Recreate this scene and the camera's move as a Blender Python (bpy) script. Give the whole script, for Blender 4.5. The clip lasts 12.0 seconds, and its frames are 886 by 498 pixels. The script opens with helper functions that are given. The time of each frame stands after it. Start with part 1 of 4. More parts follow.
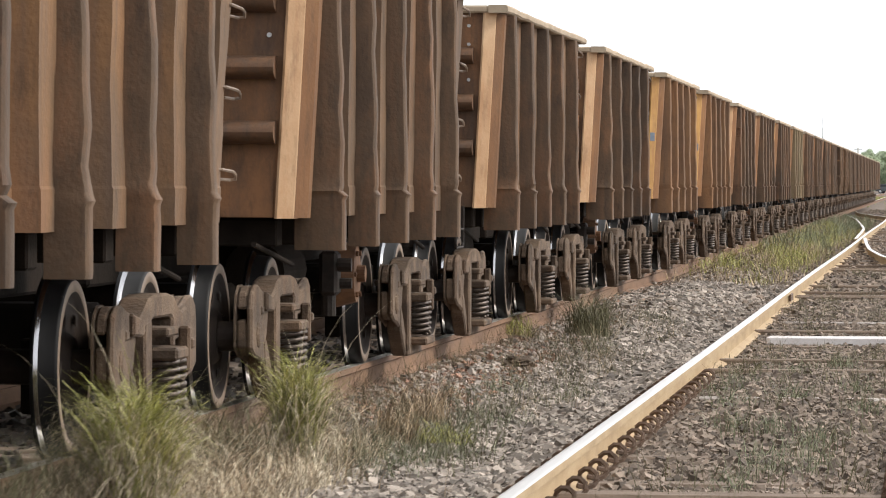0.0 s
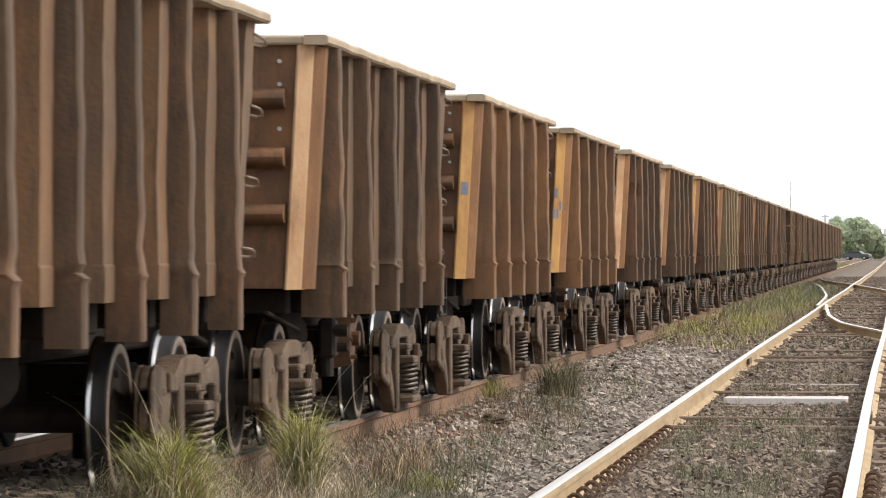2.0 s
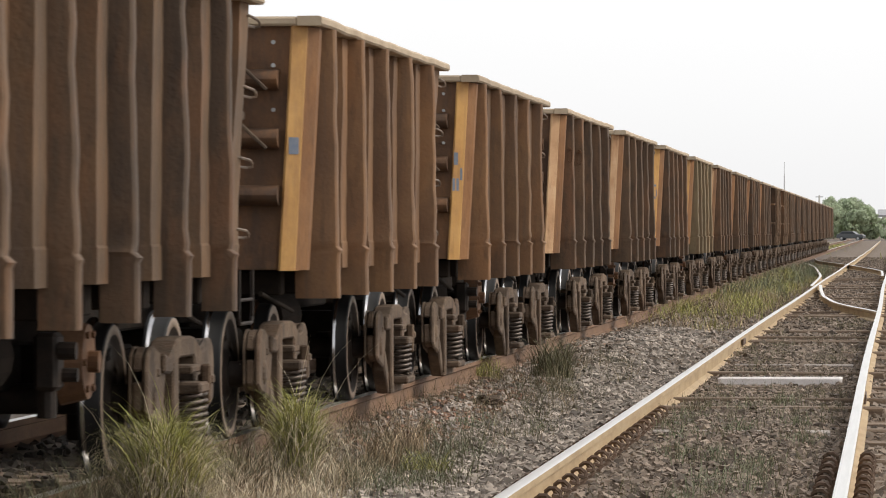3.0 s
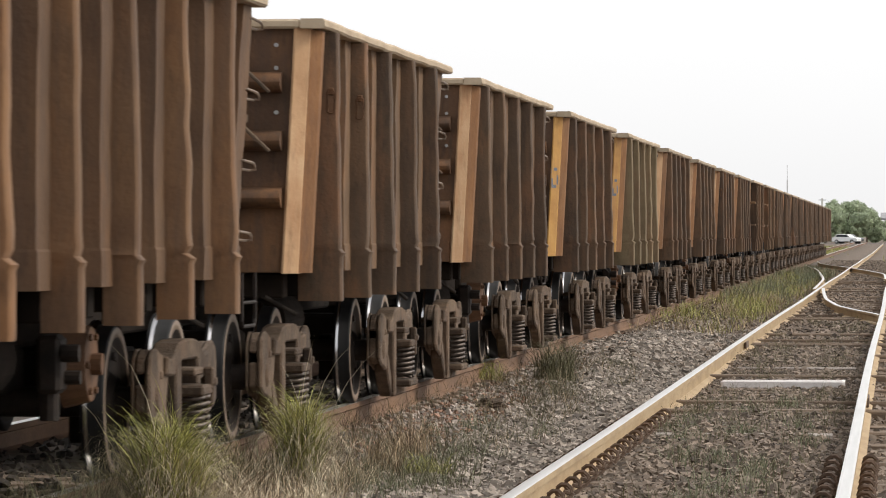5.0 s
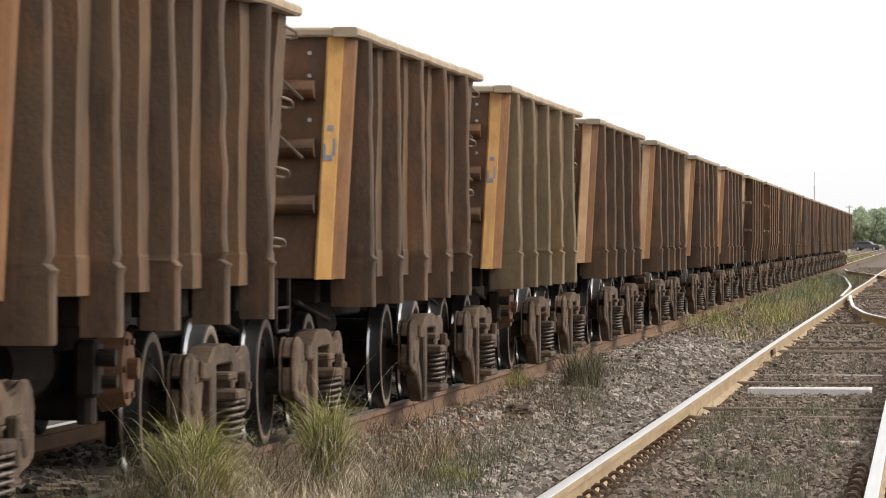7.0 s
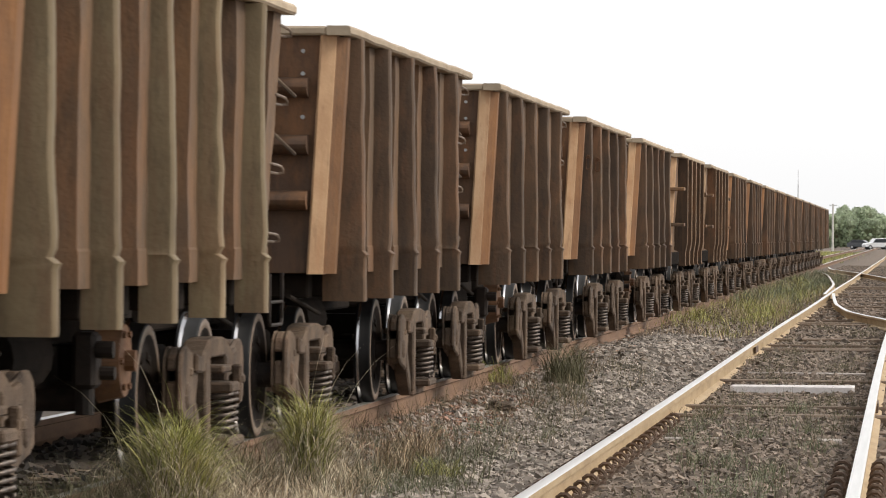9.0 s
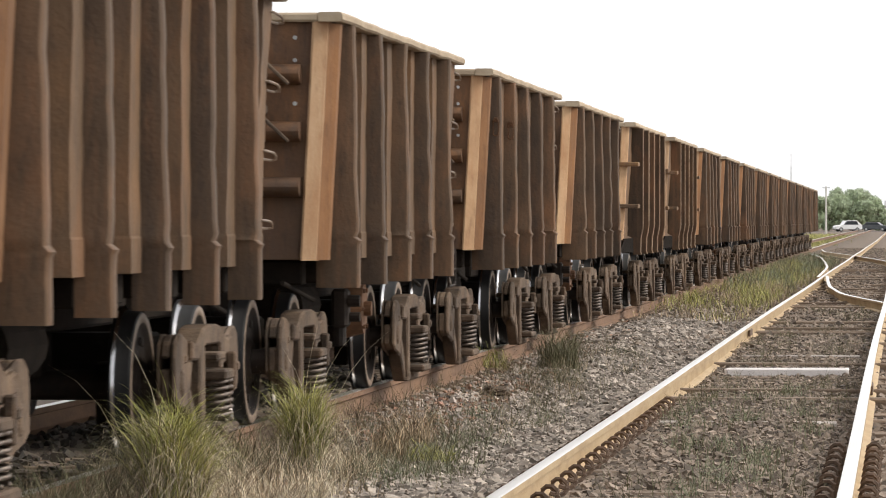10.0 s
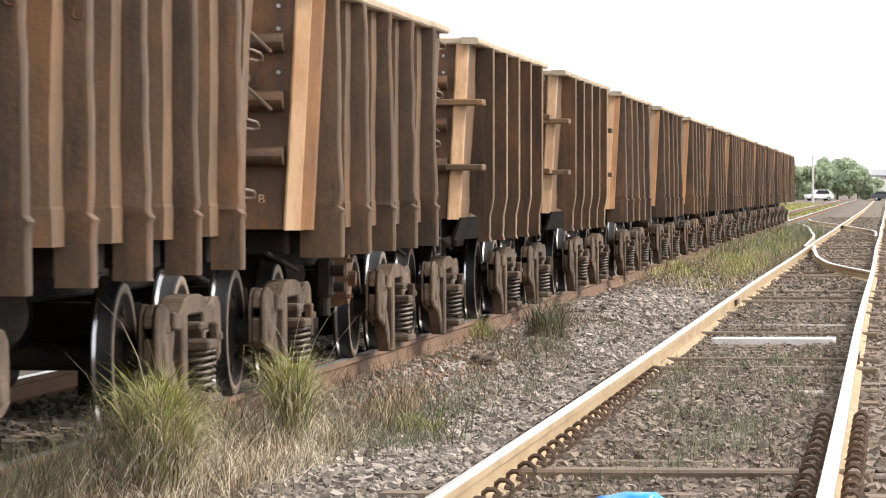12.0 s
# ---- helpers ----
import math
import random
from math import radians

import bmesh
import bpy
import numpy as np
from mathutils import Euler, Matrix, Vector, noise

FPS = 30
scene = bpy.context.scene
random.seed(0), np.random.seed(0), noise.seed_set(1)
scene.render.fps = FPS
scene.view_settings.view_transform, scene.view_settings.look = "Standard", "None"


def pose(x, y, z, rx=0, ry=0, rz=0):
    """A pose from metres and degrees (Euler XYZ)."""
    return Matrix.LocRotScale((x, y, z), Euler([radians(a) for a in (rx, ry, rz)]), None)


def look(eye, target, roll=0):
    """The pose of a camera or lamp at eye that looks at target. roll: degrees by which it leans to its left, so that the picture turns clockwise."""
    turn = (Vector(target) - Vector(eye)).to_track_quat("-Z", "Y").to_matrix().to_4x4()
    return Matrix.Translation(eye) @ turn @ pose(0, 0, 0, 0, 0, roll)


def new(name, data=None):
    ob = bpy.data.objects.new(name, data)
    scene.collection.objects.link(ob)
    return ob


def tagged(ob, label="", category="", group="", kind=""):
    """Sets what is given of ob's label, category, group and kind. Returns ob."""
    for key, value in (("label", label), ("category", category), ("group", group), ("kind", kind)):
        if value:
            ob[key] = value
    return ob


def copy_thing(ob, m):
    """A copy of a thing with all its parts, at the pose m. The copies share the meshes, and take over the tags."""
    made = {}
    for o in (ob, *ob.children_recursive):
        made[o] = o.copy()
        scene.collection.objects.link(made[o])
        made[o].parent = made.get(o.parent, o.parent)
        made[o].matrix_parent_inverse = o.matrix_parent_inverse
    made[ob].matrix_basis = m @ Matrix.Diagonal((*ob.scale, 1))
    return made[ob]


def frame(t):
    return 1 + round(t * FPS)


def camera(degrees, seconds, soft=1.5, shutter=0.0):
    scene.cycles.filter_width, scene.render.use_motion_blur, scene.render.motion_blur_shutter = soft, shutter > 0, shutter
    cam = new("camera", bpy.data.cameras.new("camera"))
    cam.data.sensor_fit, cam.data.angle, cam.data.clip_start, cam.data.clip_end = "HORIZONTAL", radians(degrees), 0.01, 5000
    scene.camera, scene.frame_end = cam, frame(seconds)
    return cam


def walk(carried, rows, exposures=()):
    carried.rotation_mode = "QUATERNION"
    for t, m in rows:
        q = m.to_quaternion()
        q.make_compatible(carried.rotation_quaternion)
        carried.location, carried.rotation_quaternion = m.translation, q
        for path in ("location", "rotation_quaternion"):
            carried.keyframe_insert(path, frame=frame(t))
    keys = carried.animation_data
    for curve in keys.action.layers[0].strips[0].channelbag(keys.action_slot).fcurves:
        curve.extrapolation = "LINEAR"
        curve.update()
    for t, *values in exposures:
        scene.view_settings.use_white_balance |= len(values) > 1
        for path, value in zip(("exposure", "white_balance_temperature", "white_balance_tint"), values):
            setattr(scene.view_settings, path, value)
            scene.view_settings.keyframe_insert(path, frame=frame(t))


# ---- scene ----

# Axes: y along the tracks, x across them, z = 0 at the ground; rail heads at RT.
RT = 0.20
LIFT = 0.09            # the loaded track stands this much higher
TC = -4.61            # centre line of the loaded track
XL, XR = -1.878, -0.276  # rails of the empty track
GAUGE = 1.60
FALL, DRIFT = 0.0005, 0.00077   # the empty track falls and bears right by so much a metre
PITCH = 9.422         # length of one wagon over couplers
Y0 = 24.95            # near corner of wagon 0 at the end of the clip

# ---------------------------------------------------------------- camera
cam = camera(11.5, 12.0, soft=1.1, shutter=0.22)
walk(cam, [
    (0, pose(-0.224, 2.938, 1.433, 89.1182, -0.253, 6.3117)),
    (0.5, pose(0, 0, 1.475, 89.0933, 0.195, 6.8932)),
    (1, pose(0, 0, 1.475, 89.1593, 0.327, 7.1151)),
    (1.5, pose(0, 0, 1.475, 90.0887, 0.066, 6.8556)),
    (2, pose(0, 0, 1.475, 90.0009, -0.081, 5.9092)),
    (2.5, pose(0, 0, 1.475, 89.7561, -0.033, 5.8418)),
    (4.5, pose(0, 0, 1.475, 89.7525, 0.051, 5.7991)),
    (5, pose(0, 0, 1.475, 89.7889, -0.057, 5.8693)),
    (5.5, pose(0, 0, 1.475, 89.8223, 0.099, 5.9855)),
    (6, pose(0, 0, 1.475, 89.8006, 0.03, 6.0991)),
    (6.5, pose(0, 0, 1.475, 89.8325, -0.069, 6.1816)),
    (8.5, pose(0, 0, 1.475, 89.9141, -0.393, 6.0923)),
    (9, pose(0, 0, 1.475, 89.8224, -0.464, 6.0057)),
    (9.5, pose(0, 0, 1.475, 89.6989, -0.053, 5.9705)),
    (10, pose(0, 0, 1.475, 89.6343, -0.021, 5.9189)),
    (10.5, pose(0, 0, 1.475, 89.6192, 0.193, 5.8386)),
    (11, pose(0, 0, 1.475, 89.6135, 0.041, 5.7287)),
    (11.5, pose(0, 0, 1.475, 89.4197, -0.046, 5.6274)),
    (12, pose(0, 0, 1.475, 89.2347, 0, 5.7495)),
], exposures=[(0, 0.32, 6250, 10), (0.5, 0.62, 6250, 10), (1, 1.08, 6250, 10), (1.5, 1.1, 6250, 10), (2, 0.22, 6420, 10), (2.5, -0.14, 6420, 10), (5.5, -0.12, 6420, 10), (6.5, -0.04, 6420, 10), (8.5, -0.04, 6420, 10), (9.5, -0.07, 6420, 10), (10, 0.12, 6420, 10), (10.5, 0.25, 6420, 10), (11, 0.25, 6420, 10), (11.5, 0.27, 6420, 10), (12, 0.62, 6250, 10)])

# ---------------------------------------------------------------- sky and sun
SUN_EL, SUN_AZ = radians(40), radians(80)   # azimuth from +y towards +x
world = bpy.data.worlds.new("sky")
scene.world = world
world.use_nodes = True
wn = world.node_tree.nodes
wl = world.node_tree.links
bg = wn["Background"]
sky = wn.new("ShaderNodeTexSky")
sky.sky_type = "NISHITA"
sky.sun_disc = False
sky.sun_elevation, sky.sun_rotation = SUN_EL, SUN_AZ
sky.air_density, sky.dust_density, sky.ozone_density = 1.0, 2.5, 1.0
hsv = wn.new("ShaderNodeHueSaturation")
hsv.inputs["Saturation"].default_value = 0.10
wl.new(sky.outputs[0], hsv.inputs["Color"])
# thin bright cloud over the whole sky
veil = wn.new("ShaderNodeMix")
veil.data_type = "RGBA"
veil.inputs["Factor"].default_value = 0.55
veil.inputs[7].default_value = (10.0, 9.9, 9.8, 1)
wl.new(hsv.outputs[0], veil.inputs[6])
wl.new(veil.outputs[2], bg.inputs["Color"])
bg.inputs["Strength"].default_value = 0.165
sun = new("sun", bpy.data.lights.new("sun", "SUN"))
sun.data.energy, sun.data.angle, sun.data.color = 2.0, radians(14), (1.0, 0.88, 0.72)
sd = Vector((math.sin(SUN_AZ) * math.cos(SUN_EL), math.cos(SUN_AZ) * math.cos(SUN_EL), math.sin(SUN_EL)))
sun.matrix_world = look(sd * 50, (0, 0, 0))


# ---------------------------------------------------------------- materials
def material(name, stops, scale=6.0, rough=0.8, metal=0.0, bump=0.3, bump_scale=40.0, stretch=(1, 1, 1),
             vary=0.15, island=0.0, streak=0.0, streak_col=(0.1, 0.1, 0.1), spec=0.5, detail=6.0,
             blotch=0.0, blotch_col=(0.2, 0.1, 0.05), blotch_scale=2.5, grime=0.0):
    """Noise-driven surface: colour ramp, per-object variation, streaks, bump."""
    m = bpy.data.materials.new(name)
    m.use_nodes = True
    n, l = m.node_tree.nodes, m.node_tree.links
    b = n["Principled BSDF"]
    b.inputs["Roughness"].default_value = rough
    b.inputs["Metallic"].default_value = metal
    b.inputs["Specular IOR Level"].default_value = spec
    tc = n.new("ShaderNodeTexCoord")
    info = n.new("ShaderNodeObjectInfo")
    shift = n.new("ShaderNodeVectorMath")
    shift.operation = "ADD"
    mul = n.new("ShaderNodeMath")
    mul.operation = "MULTIPLY"
    mul.inputs[1].default_value = 37.0
    l.new(info.outputs["Random"], mul.inputs[0])
    l.new(tc.outputs["Object"], shift.inputs[0])
    l.new(mul.outputs[0], shift.inputs[1])
    mp = n.new("ShaderNodeMapping")
    mp.inputs["Scale"].default_value = stretch
    l.new(shift.outputs[0], mp.inputs["Vector"])
    big = n.new("ShaderNodeTexNoise")
    big.inputs["Scale"].default_value = scale
    big.inputs["Detail"].default_value = detail
    big.inputs["Roughness"].default_value = 0.65
    l.new(mp.outputs[0], big.inputs["Vector"])
    ramp = n.new("ShaderNodeValToRGB")
    el = ramp.color_ramp.elements
    el[0].position, el[0].color = stops[0][0], (*stops[0][1], 1)
    el[1].position, el[1].color = stops[-1][0], (*stops[-1][1], 1)
    for p, c in stops[1:-1]:
        e = el.new(p)
        e.color = (*c, 1)
    l.new(big.outputs["Fac"], ramp.inputs["Fac"])
    col = ramp.outputs["Color"]
    if streak:
        st = n.new("ShaderNodeTexNoise")
        st.inputs["Scale"].default_value = 3.0
        st.inputs["Detail"].default_value = 5.0
        sm = n.new("ShaderNodeMapping")
        sm.inputs["Scale"].default_value = (6, 6, 0.35)
        l.new(shift.outputs[0], sm.inputs["Vector"])
        l.new(sm.outputs[0], st.inputs["Vector"])
        sr = n.new("ShaderNodeValToRGB")
        sr.color_ramp.elements[0].position, sr.color_ramp.elements[1].position = 0.48, 0.68
        l.new(st.outputs["Fac"], sr.inputs["Fac"])
        sf = n.new("ShaderNodeMath")
        sf.operation = "MULTIPLY"
        sf.inputs[1].default_value = streak
        l.new(sr.outputs["Color"], sf.inputs[0])
        mx = n.new("ShaderNodeMix")
        mx.data_type = "RGBA"
        l.new(sf.outputs[0], mx.inputs["Factor"])
        l.new(col, mx.inputs[6])
        mx.inputs[7].default_value = (*streak_col, 1)
        col = mx.outputs[2]
    def patch(col, scale, squash, lo, hi, amount, colour, seed):
        """Irregular patches of another colour with a ragged edge."""
        pn = n.new("ShaderNodeTexNoise")
        pn.inputs["Scale"].default_value = scale
        pn.inputs["Detail"].default_value = 8.0
        pn.inputs["Roughness"].default_value = 0.7
        pm = n.new("ShaderNodeMapping")
        pm.inputs["Scale"].default_value = (1, 1, squash)
        pm.inputs["Location"].default_value = (seed, seed * 2.0, 0)
        l.new(shift.outputs[0], pm.inputs["Vector"])
        l.new(pm.outputs[0], pn.inputs["Vector"])
        pr = n.new("ShaderNodeMapRange")
        pr.inputs["From Min"].default_value, pr.inputs["From Max"].default_value = lo, hi
        pr.inputs["To Max"].default_value = amount
        l.new(pn.outputs["Fac"], pr.inputs["Value"])
        px = n.new("ShaderNodeMix")
        px.data_type = "RGBA"
        l.new(pr.outputs[0], px.inputs["Factor"])
        l.new(col, px.inputs[6])
        px.inputs[7].default_value = (*colour, 1)
        return px.outputs[2]
    if blotch:
        col = patch(col, blotch_scale, 0.45, 0.50, 0.66, blotch, blotch_col, 3.0)
    if grime:
        col = patch(col, 14.0, 0.25, 0.52, 0.72, grime, tuple(c * 0.35 for c in stops[0][1]), 11.0)
    hv = n.new("ShaderNodeHueSaturation")
    rng = n.new("ShaderNodeMapRange")
    rng.inputs["To Min"].default_value, rng.inputs["To Max"].default_value = 1 - vary - island, 1 + vary + island
    if island:
        geo = n.new("ShaderNodeNewGeometry")
        l.new(geo.outputs["Random Per Island"], rng.inputs["Value"])
    else:
        l.new(info.outputs["Random"], rng.inputs["Value"])
    l.new(rng.outputs[0], hv.inputs["Value"])
    l.new(col, hv.inputs["Color"])
    l.new(hv.outputs[0], b.inputs["Base Color"])
    if bump:
        fine = n.new("ShaderNodeTexNoise")
        fine.inputs["Scale"].default_value = bump_scale
        fine.inputs["Detail"].default_value = 4.0
        l.new(shift.outputs[0], fine.inputs["Vector"])
        bp = n.new("ShaderNodeBump")
        bp.inputs["Strength"].default_value = bump
        bp.inputs["Distance"].default_value = 0.01
        l.new(fine.outputs["Fac"], bp.inputs["Height"])
        l.new(bp.outputs[0], b.inputs["Normal"])
    return m


M_BODY = material("rusty_ore_dust_steel", [(0.25, (0.077, 0.046, 0.024)), (0.5, (0.122, 0.072, 0.037)), (0.75, (0.213, 0.112, 0.046))],
                  scale=1.3, rough=0.78, streak=0.5, streak_col=(0.085, 0.058, 0.045), bump=0.35, blotch=0.7, blotch_col=(0.19, 0.092, 0.040), grime=0.55)
M_END = material("rust_orange_end_plate", [(0.25, (0.055, 0.030, 0.016)), (0.5, (0.095, 0.047, 0.022)), (0.75, (0.174, 0.083, 0.031))],
                 scale=1.8, rough=0.8, streak=0.5, streak_col=(0.06, 0.04, 0.03), bump=0.35, blotch=0.7, blotch_col=(0.22, 0.10, 0.038), grime=0.6)
M_RIB = material("rib_steel", [(0.25, (0.044, 0.026, 0.014)), (0.5, (0.072, 0.043, 0.023)), (0.8, (0.126, 0.069, 0.032))],
                 scale=1.6, rough=0.75, streak=0.6, streak_col=(0.13, 0.07, 0.034), bump=0.35, vary=0.25, blotch=0.75, blotch_col=(0.165, 0.078, 0.034), grime=0.6)
M_POST = material("dusty_orange_post", [(0.25, (0.294, 0.163, 0.080)), (0.5, (0.414, 0.258, 0.140)), (0.8, (0.506, 0.353, 0.216))],
                  scale=2.0, rough=0.7, streak=0.3, streak_col=(0.34, 0.16, 0.07), bump=0.3, vary=0.32, blotch=0.6, blotch_col=(0.32, 0.15, 0.06), blotch_scale=3.5, grime=0.55)
M_POSTD = material("dull_brown_post", [(0.25, (0.17, 0.105, 0.06)), (0.5, (0.25, 0.165, 0.10)), (0.8, (0.34, 0.24, 0.16))],
                   scale=2.0, rough=0.75, streak=0.4, streak_col=(0.20, 0.10, 0.05), bump=0.3, vary=0.3, grime=0.5)
M_YELLOW = material("worn_yellow_paint", [(0.25, (0.354, 0.168, 0.049)), (0.5, (0.507, 0.275, 0.075)), (0.8, (0.590, 0.347, 0.120))],
                    scale=2.5, rough=0.6, streak=0.4, streak_col=(0.33, 0.17, 0.07), bump=0.2, blotch=0.5, blotch_col=(0.27, 0.14, 0.06), blotch_scale=4, grime=0.5)
M_OLIVE = material("dusty_olive_rib", [(0.25, (0.13, 0.095, 0.05)), (0.5, (0.175, 0.13, 0.07)), (0.8, (0.24, 0.185, 0.10))],
                   scale=1.6, rough=0.75, streak=0.5, streak_col=(0.15, 0.085, 0.045), bump=0.3, blotch=0.6, blotch_col=(0.14, 0.075, 0.035), grime=0.5)
M_RIBO = material("orange_rust_rib", [(0.25, (0.085, 0.044, 0.022)), (0.5, (0.135, 0.072, 0.034)), (0.8, (0.21, 0.115, 0.05))],
                  scale=1.6, rough=0.78, streak=0.5, streak_col=(0.09, 0.055, 0.035), bump=0.3, vary=0.25, blotch=0.6, blotch_col=(0.20, 0.095, 0.036), grime=0.5)
M_CORNER = material("orange_rust_plate", [(0.25, (0.133, 0.059, 0.022)), (0.5, (0.203, 0.092, 0.032)), (0.8, (0.281, 0.143, 0.059))],
                    scale=2.0, rough=0.8, streak=0.4, streak_col=(0.16, 0.085, 0.045), bump=0.3, vary=0.3, blotch=0.6, blotch_col=(0.13, 0.070, 0.036), blotch_scale=3, grime=0.5)
M_BLUE = material("faded_blue_paint", [(0.35, (0.099, 0.126, 0.178)), (0.7, (0.167, 0.182, 0.212))], scale=12, rough=0.65, bump=0.1)
M_CAP = material("pale_dusty_top_rim", [(0.3, (0.304, 0.231, 0.155)), (0.7, (0.460, 0.370, 0.263))], scale=3, rough=0.8)
# Grime plus the shade under the wagons, both put into a near-black base colour.
M_UNDER = material("grimy_shaded_underframe", [(0.3, (0.008, 0.0065, 0.0055)), (0.7, (0.024, 0.018, 0.014))], scale=4, rough=1.0, spec=0.1)
M_BOGIE = material("dusty_cast_steel", [(0.30, (0.036, 0.024, 0.016)), (0.5, (0.095, 0.064, 0.042)), (0.72, (0.176, 0.121, 0.079))],
                   scale=4, rough=0.9, bump=0.7, bump_scale=60, blotch=0.25, blotch_col=(0.17, 0.085, 0.042), blotch_scale=5)
M_WHEEL = material("dark_wheel_steel", [(0.3, (0.010, 0.008, 0.007)), (0.7, (0.034, 0.023, 0.017))], scale=7, rough=0.75, spec=0.3)
M_WRIM = material("dusty_wheel_rim", [(0.3, (0.11, 0.08, 0.058)), (0.7, (0.24, 0.175, 0.125))], scale=9, rough=0.6)
# Bright metal for one narrow flange strip, placed as the wheel's highlight.
M_TREAD = material("polished_flange_highlight", [(0.3, (0.30, 0.30, 0.31)), (0.7, (0.46, 0.46, 0.47))], scale=12, rough=0.2, metal=1.0, bump=0.05, vary=0.03)
# Polished tread coloured black in place of its reflection of the dark underframe.
M_TREADD = material("dark_reflection_tread", [(0.3, (0.004, 0.004, 0.004)), (0.7, (0.013, 0.012, 0.012))], scale=12, rough=0.5, spec=0.15, bump=0.05, vary=0.03)
M_SPRING = material("spring_steel", [(0.3, (0.075, 0.058, 0.047)), (0.7, (0.19, 0.155, 0.13))], scale=12, rough=0.45, metal=0.5, bump=0.1)
M_RUSTRED = material("red_rust", [(0.3, (0.070, 0.032, 0.015)), (0.7, (0.168, 0.081, 0.035))], scale=6, rough=0.8)
M_RAIL = material("rail_flank", [(0.3, (0.30, 0.21, 0.115)), (0.5, (0.40, 0.29, 0.165)), (0.75, (0.47, 0.36, 0.22))], scale=5, stretch=(1, 0.25, 1), rough=0.7, vary=0.05)
M_RAILR = material("rusty_rail_flank", [(0.3, (0.115, 0.062, 0.036)), (0.7, (0.235, 0.135, 0.075))], scale=5, stretch=(1, 0.25, 1), rough=0.8, vary=0.05)
M_HEAD = material("polished_rail_head", [(0.3, (0.62, 0.60, 0.57)), (0.7, (0.78, 0.76, 0.73))], scale=6, stretch=(4, 0.1, 1), rough=0.32, metal=0.85, bump=0.03, vary=0.02)
M_SOIL = material("gravelly_soil", [(0.25, (0.085, 0.062, 0.046)), (0.5, (0.14, 0.105, 0.078)), (0.75, (0.22, 0.175, 0.135))], scale=2.2, rough=0.95, bump=1.0, bump_scale=25, vary=0, detail=10)
M_STONE = material("grey_ballast", [(0.3, (0.165, 0.138, 0.115)), (0.7, (0.36, 0.315, 0.27))], scale=4, rough=0.9, island=0.62, vary=0.0, bump=0.3)
M_STONEB = material("brown_ballast", [(0.3, (0.105, 0.081, 0.063)), (0.7, (0.235, 0.187, 0.147))], scale=4, rough=0.9, island=0.6, vary=0.0, bump=0.3)
# Much darker than the other stones; laid under the wagons only.
M_STONED = material("dark_ballast", [(0.3, (0.030, 0.024, 0.019)), (0.7, (0.075, 0.058, 0.045))], scale=4, rough=0.8, island=0.5, vary=0.0, bump=0.3)
M_CLOD = material("dark_earth", [(0.3, (0.035, 0.024, 0.016)), (0.7, (0.10, 0.068, 0.044))], scale=9, rough=0.95, bump=1.0, bump_scale=50, vary=0)
M_STONER = material("reddish_stones", [(0.3, (0.165, 0.085, 0.055)), (0.7, (0.32, 0.19, 0.13))], scale=4, rough=0.9, island=0.45, vary=0.0, bump=0.3)
M_WOOD = material("weathered_sleeper", [(0.3, (0.11, 0.078, 0.056)), (0.7, (0.25, 0.185, 0.135))], scale=6, stretch=(0.4, 5, 5), rough=0.9, bump=0.6)
M_PALE = material("whitewashed_sleeper", [(0.3, (0.62, 0.58, 0.57)), (0.7, (0.80, 0.77, 0.76))], scale=5, rough=0.8, bump=0.3)
M_FADED = material("grey_bleached_sleeper", [(0.3, (0.28, 0.24, 0.21)), (0.7, (0.50, 0.46, 0.42))], scale=5, stretch=(0.4, 5, 5), rough=0.9, bump=0.5)
M_CLIP = material("rusty_clip", [(0.3, (0.07, 0.045, 0.03)), (0.7, (0.17, 0.11, 0.075))], scale=9, rough=0.7, metal=0.2)
M_GREEN = material("green_grass", [(0.3, (0.124, 0.136, 0.035)), (0.5, (0.301, 0.299, 0.079)), (0.75, (0.600, 0.543, 0.214))], scale=5, rough=0.55, island=0.6, vary=0, bump=0)
M_DRY = material("dry_grass", [(0.3, (0.188, 0.136, 0.083)), (0.7, (0.502, 0.389, 0.251))], scale=5, rough=0.7, island=0.6, vary=0, bump=0)
M_STRAW = material("pale_straw_stem", [(0.3, (0.480, 0.401, 0.276)), (0.7, (0.744, 0.649, 0.483))], scale=5, rough=0.6, island=0.3, vary=0, bump=0)
M_BROWN = material("brown_dead_brush", [(0.3, (0.075, 0.052, 0.034)), (0.7, (0.21, 0.155, 0.10))], scale=5, rough=0.8, island=0.5, vary=0, bump=0)
M_HERB = material("grey_green_herb", [(0.3, (0.10, 0.115, 0.062)), (0.7, (0.22, 0.24, 0.145))], scale=5, rough=0.7, island=0.4, vary=0, bump=0)
M_WEED = material("dark_weed", [(0.3, (0.06, 0.062, 0.028)), (0.7, (0.15, 0.135, 0.065))], scale=5, rough=0.7, island=0.3, vary=0, bump=0)
# Leaf colour lightened and greyed to carry the distance haze.
M_LEAF = material("far_foliage", [(0.3, (0.15, 0.19, 0.11)), (0.7, (0.26, 0.30, 0.20))], scale=0.6, rough=0.7, island=0.35, vary=0, bump=0)
tl_n, tl_l = M_LEAF.node_tree.nodes, M_LEAF.node_tree.links
# Translucency raises the crowns' brightness further.
tl = tl_n.new("ShaderNodeBsdfTranslucent")
tl.inputs["Color"].default_value = (0.17, 0.19, 0.14, 1)
tl_add = tl_n.new("ShaderNodeAddShader")
tl_l.new(tl_n["Principled BSDF"].outputs[0], tl_add.inputs[0])
tl_l.new(tl.outputs[0], tl_add.inputs[1])
tl_l.new(tl_add.outputs[0], tl_n["Material Output"].inputs["Surface"])
